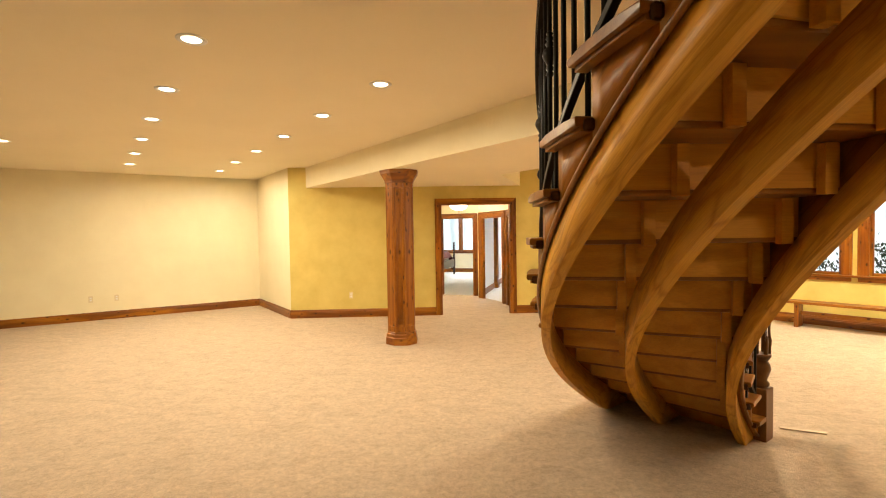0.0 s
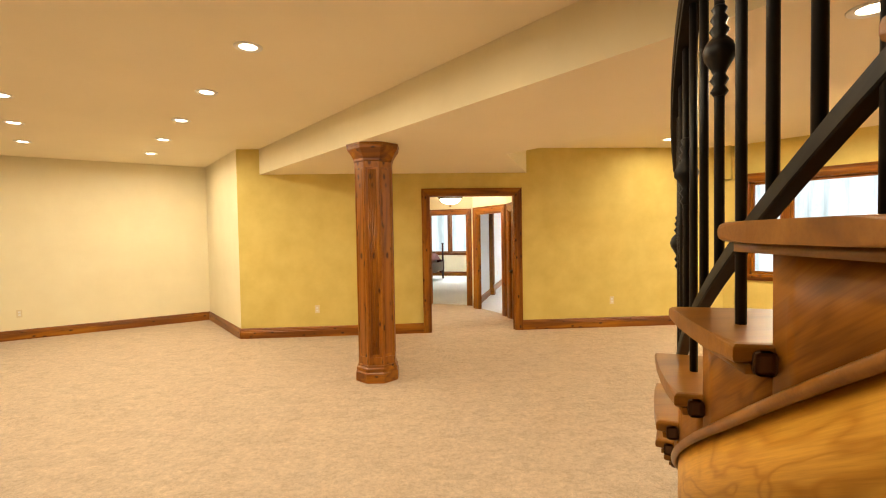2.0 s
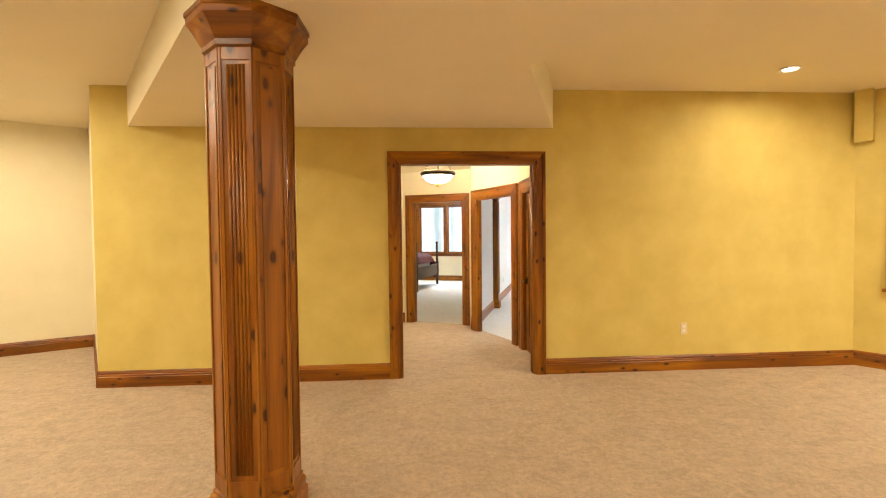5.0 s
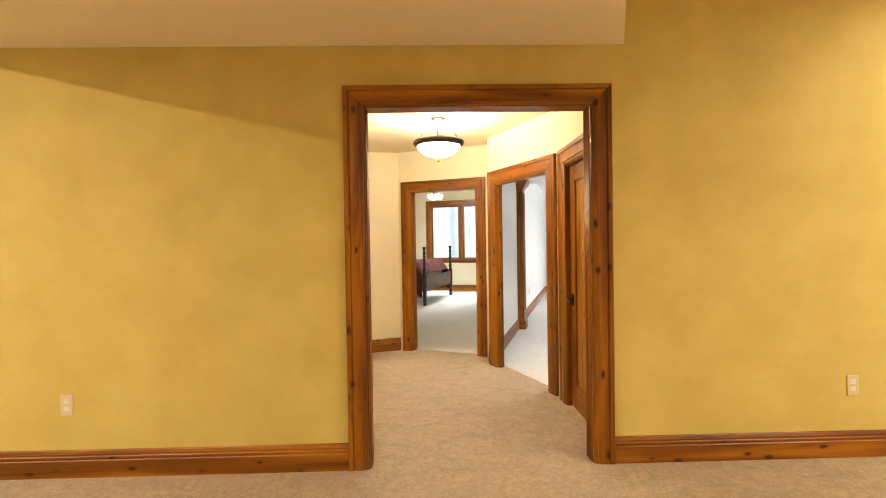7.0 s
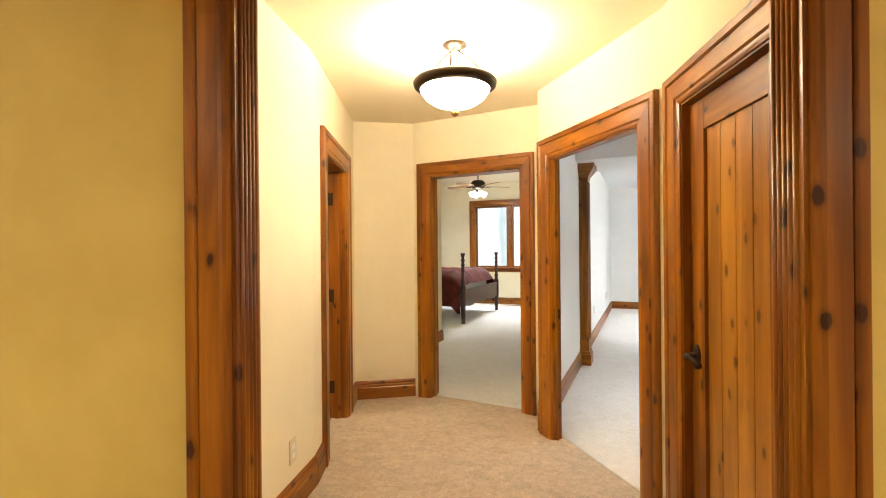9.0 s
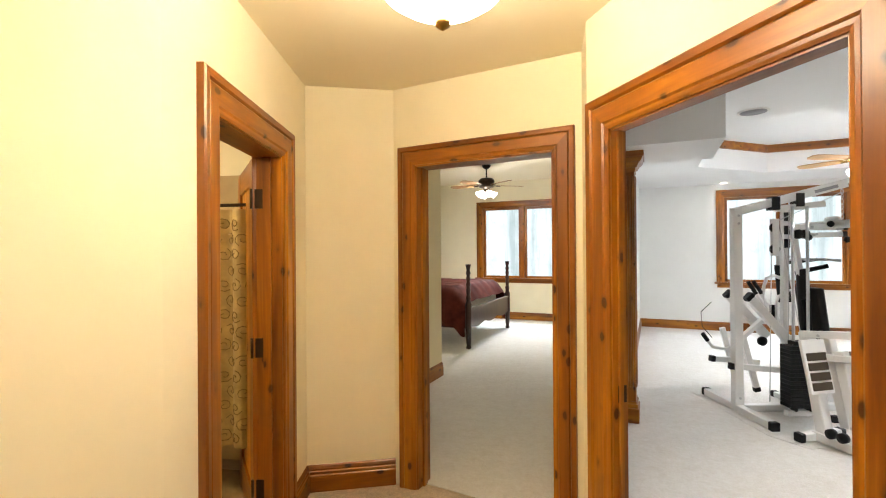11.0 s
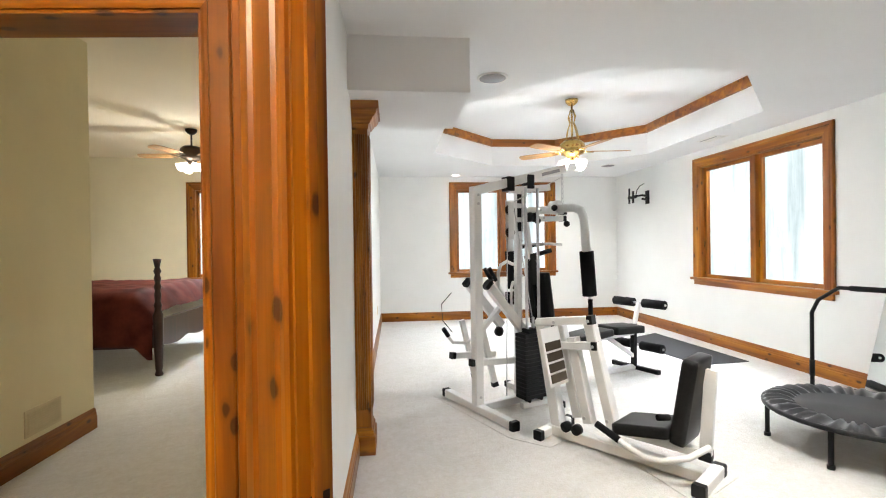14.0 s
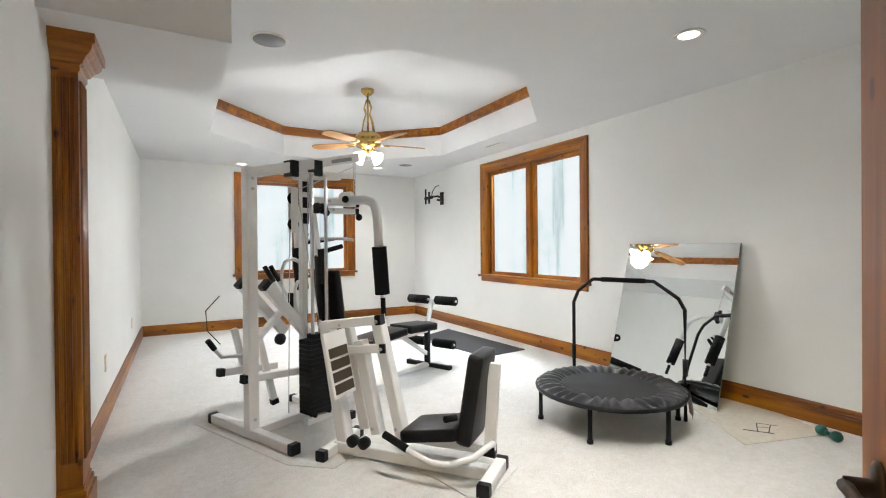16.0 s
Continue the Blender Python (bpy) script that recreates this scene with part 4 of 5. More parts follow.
bm.faces.new(rings[0]), bm.faces.new(rings[-1])
part("capital", bm, M_TRIM_H, pil)

# ---------------------------------------------------------------- multi-gym
M_STEEL = plain("white_enamelled_steel", (0.84, 0.84, 0.83), 0.32, 0, 0.06, 8)
M_CHROME = plain("chrome", (0.6, 0.6, 0.61), 0.3, 1.0)
M_BLACKP = plain("black_plastic", (0.012, 0.012, 0.013), 0.45)
M_FOAM = plain("black_foam", (0.010, 0.010, 0.011), 0.85, 0, 0.3, 90)
M_VINYL = plain("black_vinyl", (0.014, 0.013, 0.013), 0.38, 0, 0.3, 60)
M_PLATEIRON = plain("black_weight_iron", (0.008, 0.008, 0.009), 0.5)
for black in (M_VINYL, M_BLACKP, M_FOAM, M_PLATEIRON):
    black.node_tree.nodes["Principled BSDF"].inputs["Specular IOR Level"].default_value = 0.14
M_BROWN = plain("dark_rubber_tread", (0.05, 0.035, 0.02), 0.7)


def bar(t, name, pts, w=0.05, h=0.05, caps=(0, 0), mat=None):
    """Square steel tube with black end caps."""
    bm = BM()
    tube(bm, pts, 0, squash=(w, h))
    o = part(name, bm, mat or M_STEEL, t)
    for on, a, b_ in ((caps[0], pts[0], pts[1]), (caps[1], pts[-1], pts[-2])):
        if on:
            d = (Vector(a) - Vector(b_)).normalized()
            bm = BM()
            tube(bm, [Vector(a) - d * 0.03, Vector(a) + d * 0.008], 0, squash=(w + 0.006, h + 0.006))
            part("end_cap", bm, M_BLACKP, t)
    return o


def rod(t, name, pts, r, mat, seg=10, label=""):
    bm = BM()
    tube(bm, pts, r, seg)
    return part(name, bm, mat, t, label)


def pad(t, name, size, m, label="black vinyl pad"):
    bm = BM()
    x, y, z = (s / 2 for s in size)
    box(bm, -x, x, -y, y, -z, z, bevel=min(size) * 0.32)
    return part(name, bm, M_VINYL, t, label, True, m)


def bolt(t, p, d):
    p, d = Vector(p), Vector(d)
    rod(t, "bolt", [p, p + d * 0.008], 0.011, M_CHROME, 8)


mg = thing("multi_gym", "white steel multi-station home gym with black weight stack and pads", "exercise machine", pose(2.57, 13.05, 0.0, 0, 0, 9.2))
bar(mg, "base_rail", [(0, 0.50, 0.045), (0, -0.47, 0.045)], 0.065, 0.065, (1, 1))
bar(mg, "base_rail", [(0.033, 0.0, 0.045), (1.25, 0.0, 0.045)], 0.06, 0.06)
bar(mg, "base_rail", [(0.62, 0.40, 0.045), (0.62, -0.32, 0.045)], 0.05, 0.05, (1, 1))
bar(mg, "upright", [(0, 0, 0.078), (0, 0, 1.84)], 0.078, 0.075)
bar(mg, "top_beam", [(-0.03, 0, 1.80), (1.0, 0, 2.06)], 0.055, 0.075)
bar(mg, "top_beam", [(0.36, 0, 1.83), (0.80, 0, 1.875)], 0.05, 0.055)
bm = BM()
box(bm, 0.72, 0.94, -0.0295, -0.0283, -0.014, 0.014, m=pose(0, 0, 1.805, 0, -14.1, 0))
part("maker_badge", bm, plain("grey_badge", (0.30, 0.30, 0.32), 0.4), mg, "grey badge on the beam")
for x, z in ((0.34, 1.87), (0.56, 1.90)):
    bm = BM()
    box(bm, x - 0.032, x + 0.032, -0.05, 0.05, z - 0.05, z + 0.07, bevel=0.006)
    part("beam_clamp", bm, M_BLACKP, mg)
bar(mg, "inner_column", [(0.46, 0.05, 0.07), (0.46, 0.02, 1.86)], 0.05, 0.05)
bar(mg, "inner_column", [(0.66, 0.02, 0.07), (0.60, 0.02, 1.2), (0.50, 0.02, 1.84)], 0.045, 0.045)
for x in (0.40, 0.53):
    rod(mg, "guide_rod", [(x, -0.15, 0.08), (x, -0.15, 1.84)], 0.0125, M_CHROME)
    bm = BM()
    lathe(bm, [(0.028, 0.06), (0.03, 0.08), (0.03, 0.11), (0.02, 0.125)], 14, pose(x, -0.15, 0))
    part("rubber_buffer", bm, M_BLACKP, mg)
bar(mg, "stack_base", [(0.33, -0.15, 0.045), (0.6, -0.15, 0.045)], 0.05, 0.05)
for k in range(16):
    bm = BM()
    box(bm, 0.325, 0.605, -0.215, -0.085, 0.10 + k * 0.0335, 0.131 + k * 0.0335, bevel=0.004)
    part("weight_plate", bm, M_PLATEIRON, mg)
    bm = BM()
    box(bm, 0.545, 0.59, -0.2165, -0.214, 0.109 + k * 0.0335, 0.121 + k * 0.0335)
    part("plate_label", bm, M_WHITEP, mg)
bm = BM()
box(bm, 0.38, 0.55, -0.195, -0.105, 0.636, 0.67, bevel=0.006)
part("top_plate", bm, M_BLACKP, mg)
rod(mg, "selector_rod", [(0.465, -0.15, 0.66), (0.465, -0.15, 0.76)], 0.012, M_CHROME)
# pulleys and cables
for x, y, z in ((0.33, -0.03, 1.66), (0.33, -0.03, 1.47), (0.52, -0.06, 1.60), (0.58, -0.06, 1.60), (0.66, -0.1, 0.1), (0.3, 0.1, 0.62)):
    bm = BM()
    lathe(bm, [(0.012, -0.012), (0.042, -0.012), (0.036, 0.0), (0.042, 0.012), (0.012, 0.012)], 20, pose(x, y, z, 90, 0, 0))
    part("pulley", bm, M_BLACKP, mg, smooth=False)
for x0, x1, z0, z1 in ((0.300, 0.360, 1.41, 1.74),):
    bm = BM()
    box(bm, x0, x1, -0.05, -0.044, z0, z1, bevel=0.002)
    box(bm, x0, x1, -0.016, -0.010, z0, z1, bevel=0.002)
    part("pulley_bracket", bm, M_STEEL, mg)
for pts in ([(0.30, -0.03, 1.42), (0.28, -0.02, 0.1)], [(0.378, -0.03, 1.66), (0.465, -0.15, 0.72)], [(0.44, -0.06, 1.82), (0.44, -0.03, 0.35)], [(0.33, -0.03, 1.71), (0.97, 0.0, 1.98)],
            [(-0.05, 0.3, 0.62), (-0.12, 0.34, 0.72), (-0.12, 0.36, 0.86), (-0.04, 0.32, 0.96)]):
    rod(mg, "cable", pts, 0.004, M_CHROME if len(pts) == 2 else M_BLACKP, 6)
# chain at the beam's end
for k in range(6):
    z = 1.985 - 0.045 * k
    bm = BM()
    a = math.pi / 2 * (k % 2)
    tube(bm, [(0.97 + 0.011 * math.cos(w) * math.cos(a), 0.011 * math.cos(w) * math.sin(a), z + 0.026 * math.sin(w)) for w in np.linspace(0, 2 * math.pi, 11)], 0.0035, 6, cap=False)
    part("chain_link", bm, M_CHROME, mg)
# press arms
bar(mg, "press_crosshead", [(0.48, 0.0, 1.665), (0.98, 0.0, 1.665)], 0.07, 0.055, (0, 1))
bar(mg, "press_crosshead", [(0.50, 0.0, 1.585), (0.98, 0.0, 1.60)], 0.06, 0.045, (0, 1))
bm = BM()
lathe(bm, [(0.001, -0.05), (0.04, -0.05), (0.04, 0.05), (0.001, 0.05)], 18, pose(0.88, 0, 1.72, 90, 0, 0))
part("pivot", bm, M_STEEL, mg, smooth=False)
for sgn, s_, t_ in ((-1, 0.98, -0.25), (1, 0.92, 0.72)):
    arm = [(0.88, 0.03 * sgn, 1.685), (0.5 * (0.88 + s_) + 0.03, 0.55 * t_, 1.69), (s_ - 0.01, 0.87 * t_, 1.66), (s_, 0.97 * t_, 1.59), (s_ + 0.005, t_, 1.48), (s_ + 0.02, t_, 1.28)]
    rod(mg, "press_arm", arm, 0.038, M_STEEL, 14)
    rod(mg, "foam_grip", [(s_ + 0.02, t_, 1.30), (s_ + 0.055, t_, 0.91)], 0.061, M_FOAM, 18, "black foam roller")
    rod(mg, "grip_tube", [(s_ + 0.055, t_, 0.93), (s_ + 0.06, t_, 0.87)], 0.02, M_STEEL, 12)
    rod(mg, "handle", [(s_ + 0.06, t_, 0.88), (s_ + 0.065, t_, 0.74)], 0.021, M_FOAM, 12, "black hand grip")
pad(mg, "back_pad", (0.07, 0.27, 0.52), pose(0.74, 0.06, 0.86, 0, -8, 0))
pad(mg, "seat_pad", (0.36, 0.30, 0.07), pose(0.95, 0.08, 0.44, 0, -5, 0))
bar(mg, "seat_post", [(0.9, 0.05, 0.07), (0.92, 0.06, 0.40)], 0.05, 0.05)
# lever arms behind the upright
for t_ in (-0.02, 0.28):
    bar(mg, "lever_arm", [(0.09, t_, 1.05), (0.48, t_ + 0.02, 0.63)], 0.055, 0.075, (1, 0))
    bar(mg, "cross_bar", [(-0.06, t_ + 0.02, 0.42), (0.40, t_ + 0.02, 0.38)], 0.05, 0.05, (1, 0))
    bar(mg, "leg_lever", [(0.10, t_ + 0.1, 0.70), (0.22, t_ + 0.08, 0.18)], 0.045, 0.045, (0, 1))
for x, y in ((0.36, 0.38), (0.44, 0.42)):
    rod(mg, "lever_tube", [(x + 0.30, y, 0.70), (x + 0.06, y, 1.06)], 0.016, M_STEEL, 10)
    rod(mg, "handle", [(x + 0.08, y, 1.03), (x, y, 1.15)], 0.019, M_FOAM, 10)
rod(mg, "curved_handle", [(0.52, 0.36, 0.80), (0.50, 0.36, 1.10), (0.53, 0.36, 1.18), (0.60, 0.36, 1.21), (0.68, 0.36, 1.18)], 0.016, M_STEEL, 10)
rod(mg, "curved_handle", [(-0.10, 0.30, 0.60), (-0.02, 0.34, 0.52), (0.12, 0.34, 0.50), (0.25, 0.32, 0.58)], 0.015, M_STEEL, 10)
rod(mg, "handle", [(-0.14, 0.30, 0.66), (-0.09, 0.30, 0.59)], 0.019, M_FOAM, 10)
# stirrup on its cable, hanging beside the columns
rod(mg, "stirrup_grip", [(0.36, 0.05, 0.96), (0.36, 0.05, 0.80)], 0.020, M_FOAM, 12, "black rubber hand grip")
rod(mg, "stirrup_frame", [(0.40, 0.05, 0.80), (0.40, 0.05, 0.99), (0.42, 0.05, 1.04), (0.45, 0.05, 1.05), (0.47, 0.05, 1.02), (0.48, 0.05, 0.84)], 0.013, M_STEEL, 10)
rod(mg, "pull_bar", [(0.66, 0.30, 1.35), (0.74, 0.20, 1.37), (0.86, 0.05, 1.37), (0.94, -0.02, 1.36)], 0.013, M_CHROME, 10)
rod(mg, "handle", [(0.70, 0.22, 1.24), (0.92, 0.10, 1.31)], 0.021, M_FOAM, 10)
rod(mg, "handle", [(0.66, 0.24, 1.34), (0.86, 0.14, 1.37)], 0.016, M_FOAM, 10)
pad(mg, "arm_pad", (0.09, 0.06, 0.62), pose(0.63, 0.02, 0.98, 0, -3, 0), "black padded arm cushion")
rod(mg, "hanging_strap", [(0.56, -0.06, 1.02), (0.58, -0.08, 0.86), (0.55, -0.09, 0.70)], 0.022, M_FOAM, 10, "black webbing strap")
for z in (1.76, 1.64, 1.52):
    bm = BM()
    box(bm, 0.435, 0.485, -0.012, 0.0, z - 0.04, z + 0.04, bevel=0.004)
    part("clamp_plate", bm, M_BLACKP, mg)
for x, y, z in ((0.0, -0.039, 1.77), (0.0, -0.039, 1.70), (0.0, -0.039, 0.14), (0.46, -0.024, 1.4), (0.46, -0.024, 1.1), (0.66, -0.04, 1.665), (0.9, -0.04, 1.665), (0.7, -0.04, 1.6)):
    bolt(mg, (x, y, z), (0, -1, 0))
for x, z in ((0.82, 1.69), (0.97, 1.69), (0.62, 1.57), (0.97, 1.55)):
    bm = BM()
    lathe(bm, [(0.001, -0.016), (0.024, -0.016), (0.03, 0.0), (0.024, 0.016), (0.001, 0.016)], 14, pose(x, -0.05, z, 90, 0, 0))
    part("adjusting_knob", bm, M_BLACKP, mg, smooth=True)
bar(mg, "diagonal_brace", [(0.03, 0.0, 0.66), (0.40, 0.1, 0.9)], 0.04, 0.04)
# bench station
for t_ in (0.15,):
    bar(mg, "bench_rail", [(0.9, t_, 0.40), (2.13, t_, 0.41)], 0.05, 0.05)
    bar(mg, "bench_foot", [(1.62, t_ + 0.02, 0.04), (2.2, t_, 0.04)], 0.05, 0.05)
    bar(mg, "bench_foot", [(2.17, t_ - 0.28, 0.03), (2.17, t_ + 0.28, 0.03)], 0.045, 0.045, (1, 1), M_BLACKP)
    bar(mg, "bench_leg", [(2.15, t_, 0.05), (2.15, t_, 0.50)], 0.05, 0.05, mat=M_BLACKP)
    bar(mg, "bench_brace", [(1.75, t_, 0.39), (2.13, t_, 0.16)], 0.04, 0.04)
pad(mg, "bench_pad", (0.52, 0.27, 0.07), pose(1.42, 0.15, 0.455, 0, -4, 0))
pad(mg, "bench_pad", (0.44, 0.29, 0.08), pose(1.93, 0.15, 0.47, 0, 3, 0))
bar(mg, "roller_arm", [(2.16, 0.15, 0.48), (2.24, 0.15, 0.72)], 0.04, 0.04)
for s_, z in ((2.2, 0.27), (2.24, 0.72)):
    rod(mg, "roller_axle", [(s_, -0.17, z), (s_, 0.47, z)], 0.012, M_CHROME)
    for a, b_ in ((-0.16, 0.09), (0.21, 0.46)):
        rod(mg, "foam_roller", [(s_, a, z), (s_, b_, z)], 0.047, M_FOAM, 18, "black foam roller")

# leg press station
lp = thing("leg_press", "white steel leg press station with black seat and foot plate", "exercise machine", pose(2.86, 12.45, 0, 0, 0, -67.8))
bar(lp, "floor_rail", [(0.0, 0.0, 0.05), (1.0, 0.0, 0.05)], 0.07, 0.07)
bar(lp, "cross_foot", [(0.0, -0.165, 0.045), (0.0, 0.25, 0.045)], 0.06, 0.06, (1, 1))
bar(lp, "cross_foot", [(1.03, -0.19, 0.045), (1.03, 0.17, 0.045)], 0.065, 0.065, (1, 1))
bar(lp, "slanted_post", [(0.05, 0.02, 0.08), (-0.08, 0.02, 0.82)], 0.085, 0.08)
bar(lp, "slanted_post", [(0.18, 0.07, 0.16), (0.03, 0.07, 0.84)], 0.07, 0.07)
bar(lp, "slanted_post", [(0.29, 0.02, 0.16), (0.17, 0.02, 0.72)], 0.07, 0.07)
bar(lp, "slanted_post", [(0.46, 0.02, 0.17), (0.29, 0.02, 0.88)], 0.075, 0.07)
bar(lp, "link_arm", [(-0.10, 0.0, 0.80), (0.33, 0.0, 0.86)], 0.05, 0.055, (0, 1))
bar(lp, "link_arm", [(-0.02, 0.0, 0.645), (0.36, 0.0, 0.69)], 0.05, 0.05, (0, 1))
for p in ((0.31, -0.028, 0.85), (0.05, -0.028, 0.815), (0.34, -0.028, 0.685), (0.05, -0.028, 0.655), (0.28, -0.03, 0.2), (0.44, -0.03, 0.22)):
    bolt(lp, p, (0, -1, 0))
bm = BM()
box(bm, -0.012, 0.012, -0.115, 0.105, -0.20, 0.19, bevel=0.008)
fp = part("foot_plate", bm, M_STEEL, lp, "white foot plate with dark grips", m=pose(0.095, -0.105, 0.605, 0, -12, 0))
for k in range(4):
    bm = BM()
    box(bm, 0.012, 0.02, -0.095, 0.085, -0.175 + k * 0.071, -0.118 + k * 0.071, bevel=0.003)
    part("grip_pad", bm, M_BROWN, fp)
pad(lp, "seat_pad", (0.34, 0.30, 0.07), pose(0.68, 0.03, 0.245, 0, -10, 0))
pad(lp, "back_pad", (0.085, 0.28, 0.50), pose(0.925, 0.03, 0.465, 0, 9, 0))
bar(lp, "back_post", [(0.985, 0.07, 0.12), (1.02, 0.07, 0.64)], 0.035, 0.065, (1, 0))
bar(lp, "carriage_arm", [(1.01, 0.08, 0.145), (0.42, 0.06, 0.15)], 0.05, 0.05, (1, 0))
rod(lp, "side_handle", [(0.49, -0.17, 0.225), (0.66, -0.18, 0.16), (0.74, -0.18, 0.135), (0.84, -0.17, 0.14), (0.96, -0.13, 0.18), (1.02, 0.02, 0.21)], 0.018, M_STEEL, 12)
rod(lp, "hand_grip", [(0.44, -0.17, 0.245), (0.59, -0.175, 0.185)], 0.021, M_FOAM, 12)
rod(lp, "hand_grip", [(0.86, -0.13, 0.38), (0.82, -0.19, 0.385)], 0.018, M_FOAM, 10)
for s_ in (0.16, 0.24):
    bm = BM()
    lathe(bm, [(0.001, -0.02), (0.035, -0.02), (0.035, 0.02), (0.001, 0.02)], 16, pose(s_, -0.06, 0.12, 90, 0, 0))
    part("roller_wheel", bm, M_BLACKP, lp)

# thin mat under the machine
bm = BM()
pts = [(2.38, 13.6), (2.55, 12.5), (2.72, 12.26), (3.0, 12.35), (3.05, 11.75), (3.02, 11.38), (3.48, 11.5), (3.3, 12.2), (4.9, 13.3), (4.85, 13.75)]
prism(bm, pts, 0.004, 0.011)
tagged(part("protective_mat", bm, M_CARPETW), "thin ivory carpet offcut under the gym machine", "mat")
bm = BM()
prism(bm, [(5.44, 13.37), (6.07, 13.26), (6.46, 14.98), (5.66, 14.8)], 0.004, 0.012)
tagged(part("exercise_mat", bm, plain("black_rubber", (0.02, 0.02, 0.022), 0.8)), "black rubber exercise mat lying by the wall", "mat")

# ---------------------------------------------------------------- trampoline
tr = thing("mini_trampoline", "small round black trampoline with a handlebar", "trampoline", pose(4.56, 11.46, 0))
bm = BM()
tube(bm, [(0.52 * math.cos(w), 0.52 * math.sin(w), 0.25) for w in np.linspace(0, 2 * math.pi, 49)], 0.014, 10, cap=False)
part("frame_ring", bm, M_BLACKP, tr)
bm = BM()
lathe(bm, [(0.001, 0.252), (0.36, 0.258), (0.36, 0.262), (0.001, 0.256)], 48)
part("jumping_mat", bm, plain("woven_black_mat", (0.022, 0.022, 0.024), 0.75, 0, 0.4, 200), tr, "black woven jumping mat")
bm = BM()
n = 216
rings = []
for r, amp, z in ((0.34, 0.002, 0.262), (0.37, 0.014, 0.272), (0.43, 0.017, 0.279), (0.495, 0.011, 0.274), (0.522, 0.002, 0.262), (0.53, 0.001, 0.236)):
    rings.append([bm.verts.new((r * math.cos(2 * math.pi * k / n), r * math.sin(2 * math.pi * k / n), z + amp * math.sin(k * 2 * math.pi / 6 + 1.3 * math.sin(k * 0.31)))) for k in range(n)])
for a, b_ in zip(rings, rings[1:]):
    for k in range(n):
        bm.faces.new((a[k], a[(k + 1) % n], b_[(k + 1) % n], b_[k]))
M_NYLON = plain("black_nylon", (0.012, 0.012, 0.015), 0.3, 0, 0.3, 30)
M_NYLON.node_tree.nodes["Principled BSDF"].inputs["Specular IOR Level"].default_value = 0.5
M_NYLON.node_tree.nodes["Principled BSDF"].inputs["Coat Weight"].default_value = 0.0
part("skirt", bm, M_NYLON, tr, "gathered shiny black edge cover", True)
bm = BM()
for k in range(6):
    a0, a1 = radians(-88 + 6 * k), radians(-82 + 6 * k)
    d0, d1 = (0.23 - (0.13 * (1 - abs(k - 2) / 3)), 0.23 - (0.13 * max(0.0, 1 - abs(k - 1) / 3)))
    r0, r1 = 0.548 + 0.008 * (k % 2), 0.548 + 0.008 * ((k + 1) % 2)
    q = [bm.verts.new((r * math.cos(a), r * math.sin(a), z)) for r, a, z in ((0.538, a0, 0.262), (0.538, a1, 0.262), (r1, a1, d1), (r0, a0, d0))]
    bm.faces.new(q)
bmesh.ops.remove_doubles(bm, verts=bm.verts, dist=0.0005)
part("loose_flap", bm, M_NYLON, tr, "hanging loose corner of the cover")
for a in (72, 132, 192, 252, 312, 12):
    c, s_ = math.cos(radians(a)), math.sin(radians(a))
    rod(tr, "leg", [(0.5 * c, 0.5 * s_, 0.245), (0.5 * c, 0.5 * s_, 0.012)], 0.015, M_BLACKP, 10)
    rod(tr, "rubber_foot", [(0.5 * c, 0.5 * s_, 0.03), (0.5 * c, 0.5 * s_, 0.007)], 0.021, M_BLACKP, 12)
fw, rt = Vector((0.708, 0.7066, 0)), Vector((0.7066, -0.708, 0))
hl, hr = rt * -0.115 + fw * 0.50, rt * 0.537 + fw * -0.06
zz = Vector((0, 0, 1))
rod(tr, "handlebar", [hl + zz * 0.03, hl + zz * 0.82, hl.lerp(hr, 0.05) + zz * 0.92, hl.lerp(hr, 0.2) + zz * 1.02, hl.lerp(hr, 0.75) + zz * 1.02, hl.lerp(hr, 0.95) + zz * 0.90, hr + zz * 0.82, hr + zz * 0.01], 0.014, M_BLACKP, 10)
rod(tr, "foam_grip", [hl.lerp(hr, 0.28) + zz * 1.02, hl.lerp(hr, 0.68) + zz * 1.02], 0.019, M_FOAM, 12)
for h in (hl, hr):
    rod(tr, "tube_sleeve", [h + zz * 0.34, h + zz * 0.46], 0.018, M_BLACKP, 10)

# ---------------------------------------------------------------- leaning mirror, plastic sheet, dumbbells, wall bracket
mt, nt, b = material("silvered_mirror", 0.015, 1.0)
b.inputs["Base Color"].default_value = (0.86, 0.88, 0.87, 1)
mir = thing("leaning_mirror", "frameless rectangular mirror leaning against the wall", "mirror", GYM @ pose(4.11, -6.06, 0.008, 0, 0, -0.6) @ pose(0, 0, 0, 0, 14.5, 0))
bm = BM()
box(bm, -0.001, 0.001, 0.0, 1.07, 0.0, 1.34)
part("mirror_glass", bm, mt, mir)
bm = BM()
box(bm, 0.0012, 0.006, -0.001, 1.071, -0.001, 1.341)
part("backing", bm, plain("mirror_edge", (0.25, 0.3, 0.28), 0.2), mir)
bm = BM()
prism(bm, [(5.32, 11.17), (4.73, 10.63), (5.32, 10.26), (5.8, 10.92)], 0.004, 0.012)
sheet = tagged(part("plastic_sheet", bm, plain("clear_ivory_plastic", (0.72, 0.68, 0.58), 0.25)), "flat ivory plastic sheet with a line drawing", "sheet")
bm = BM()
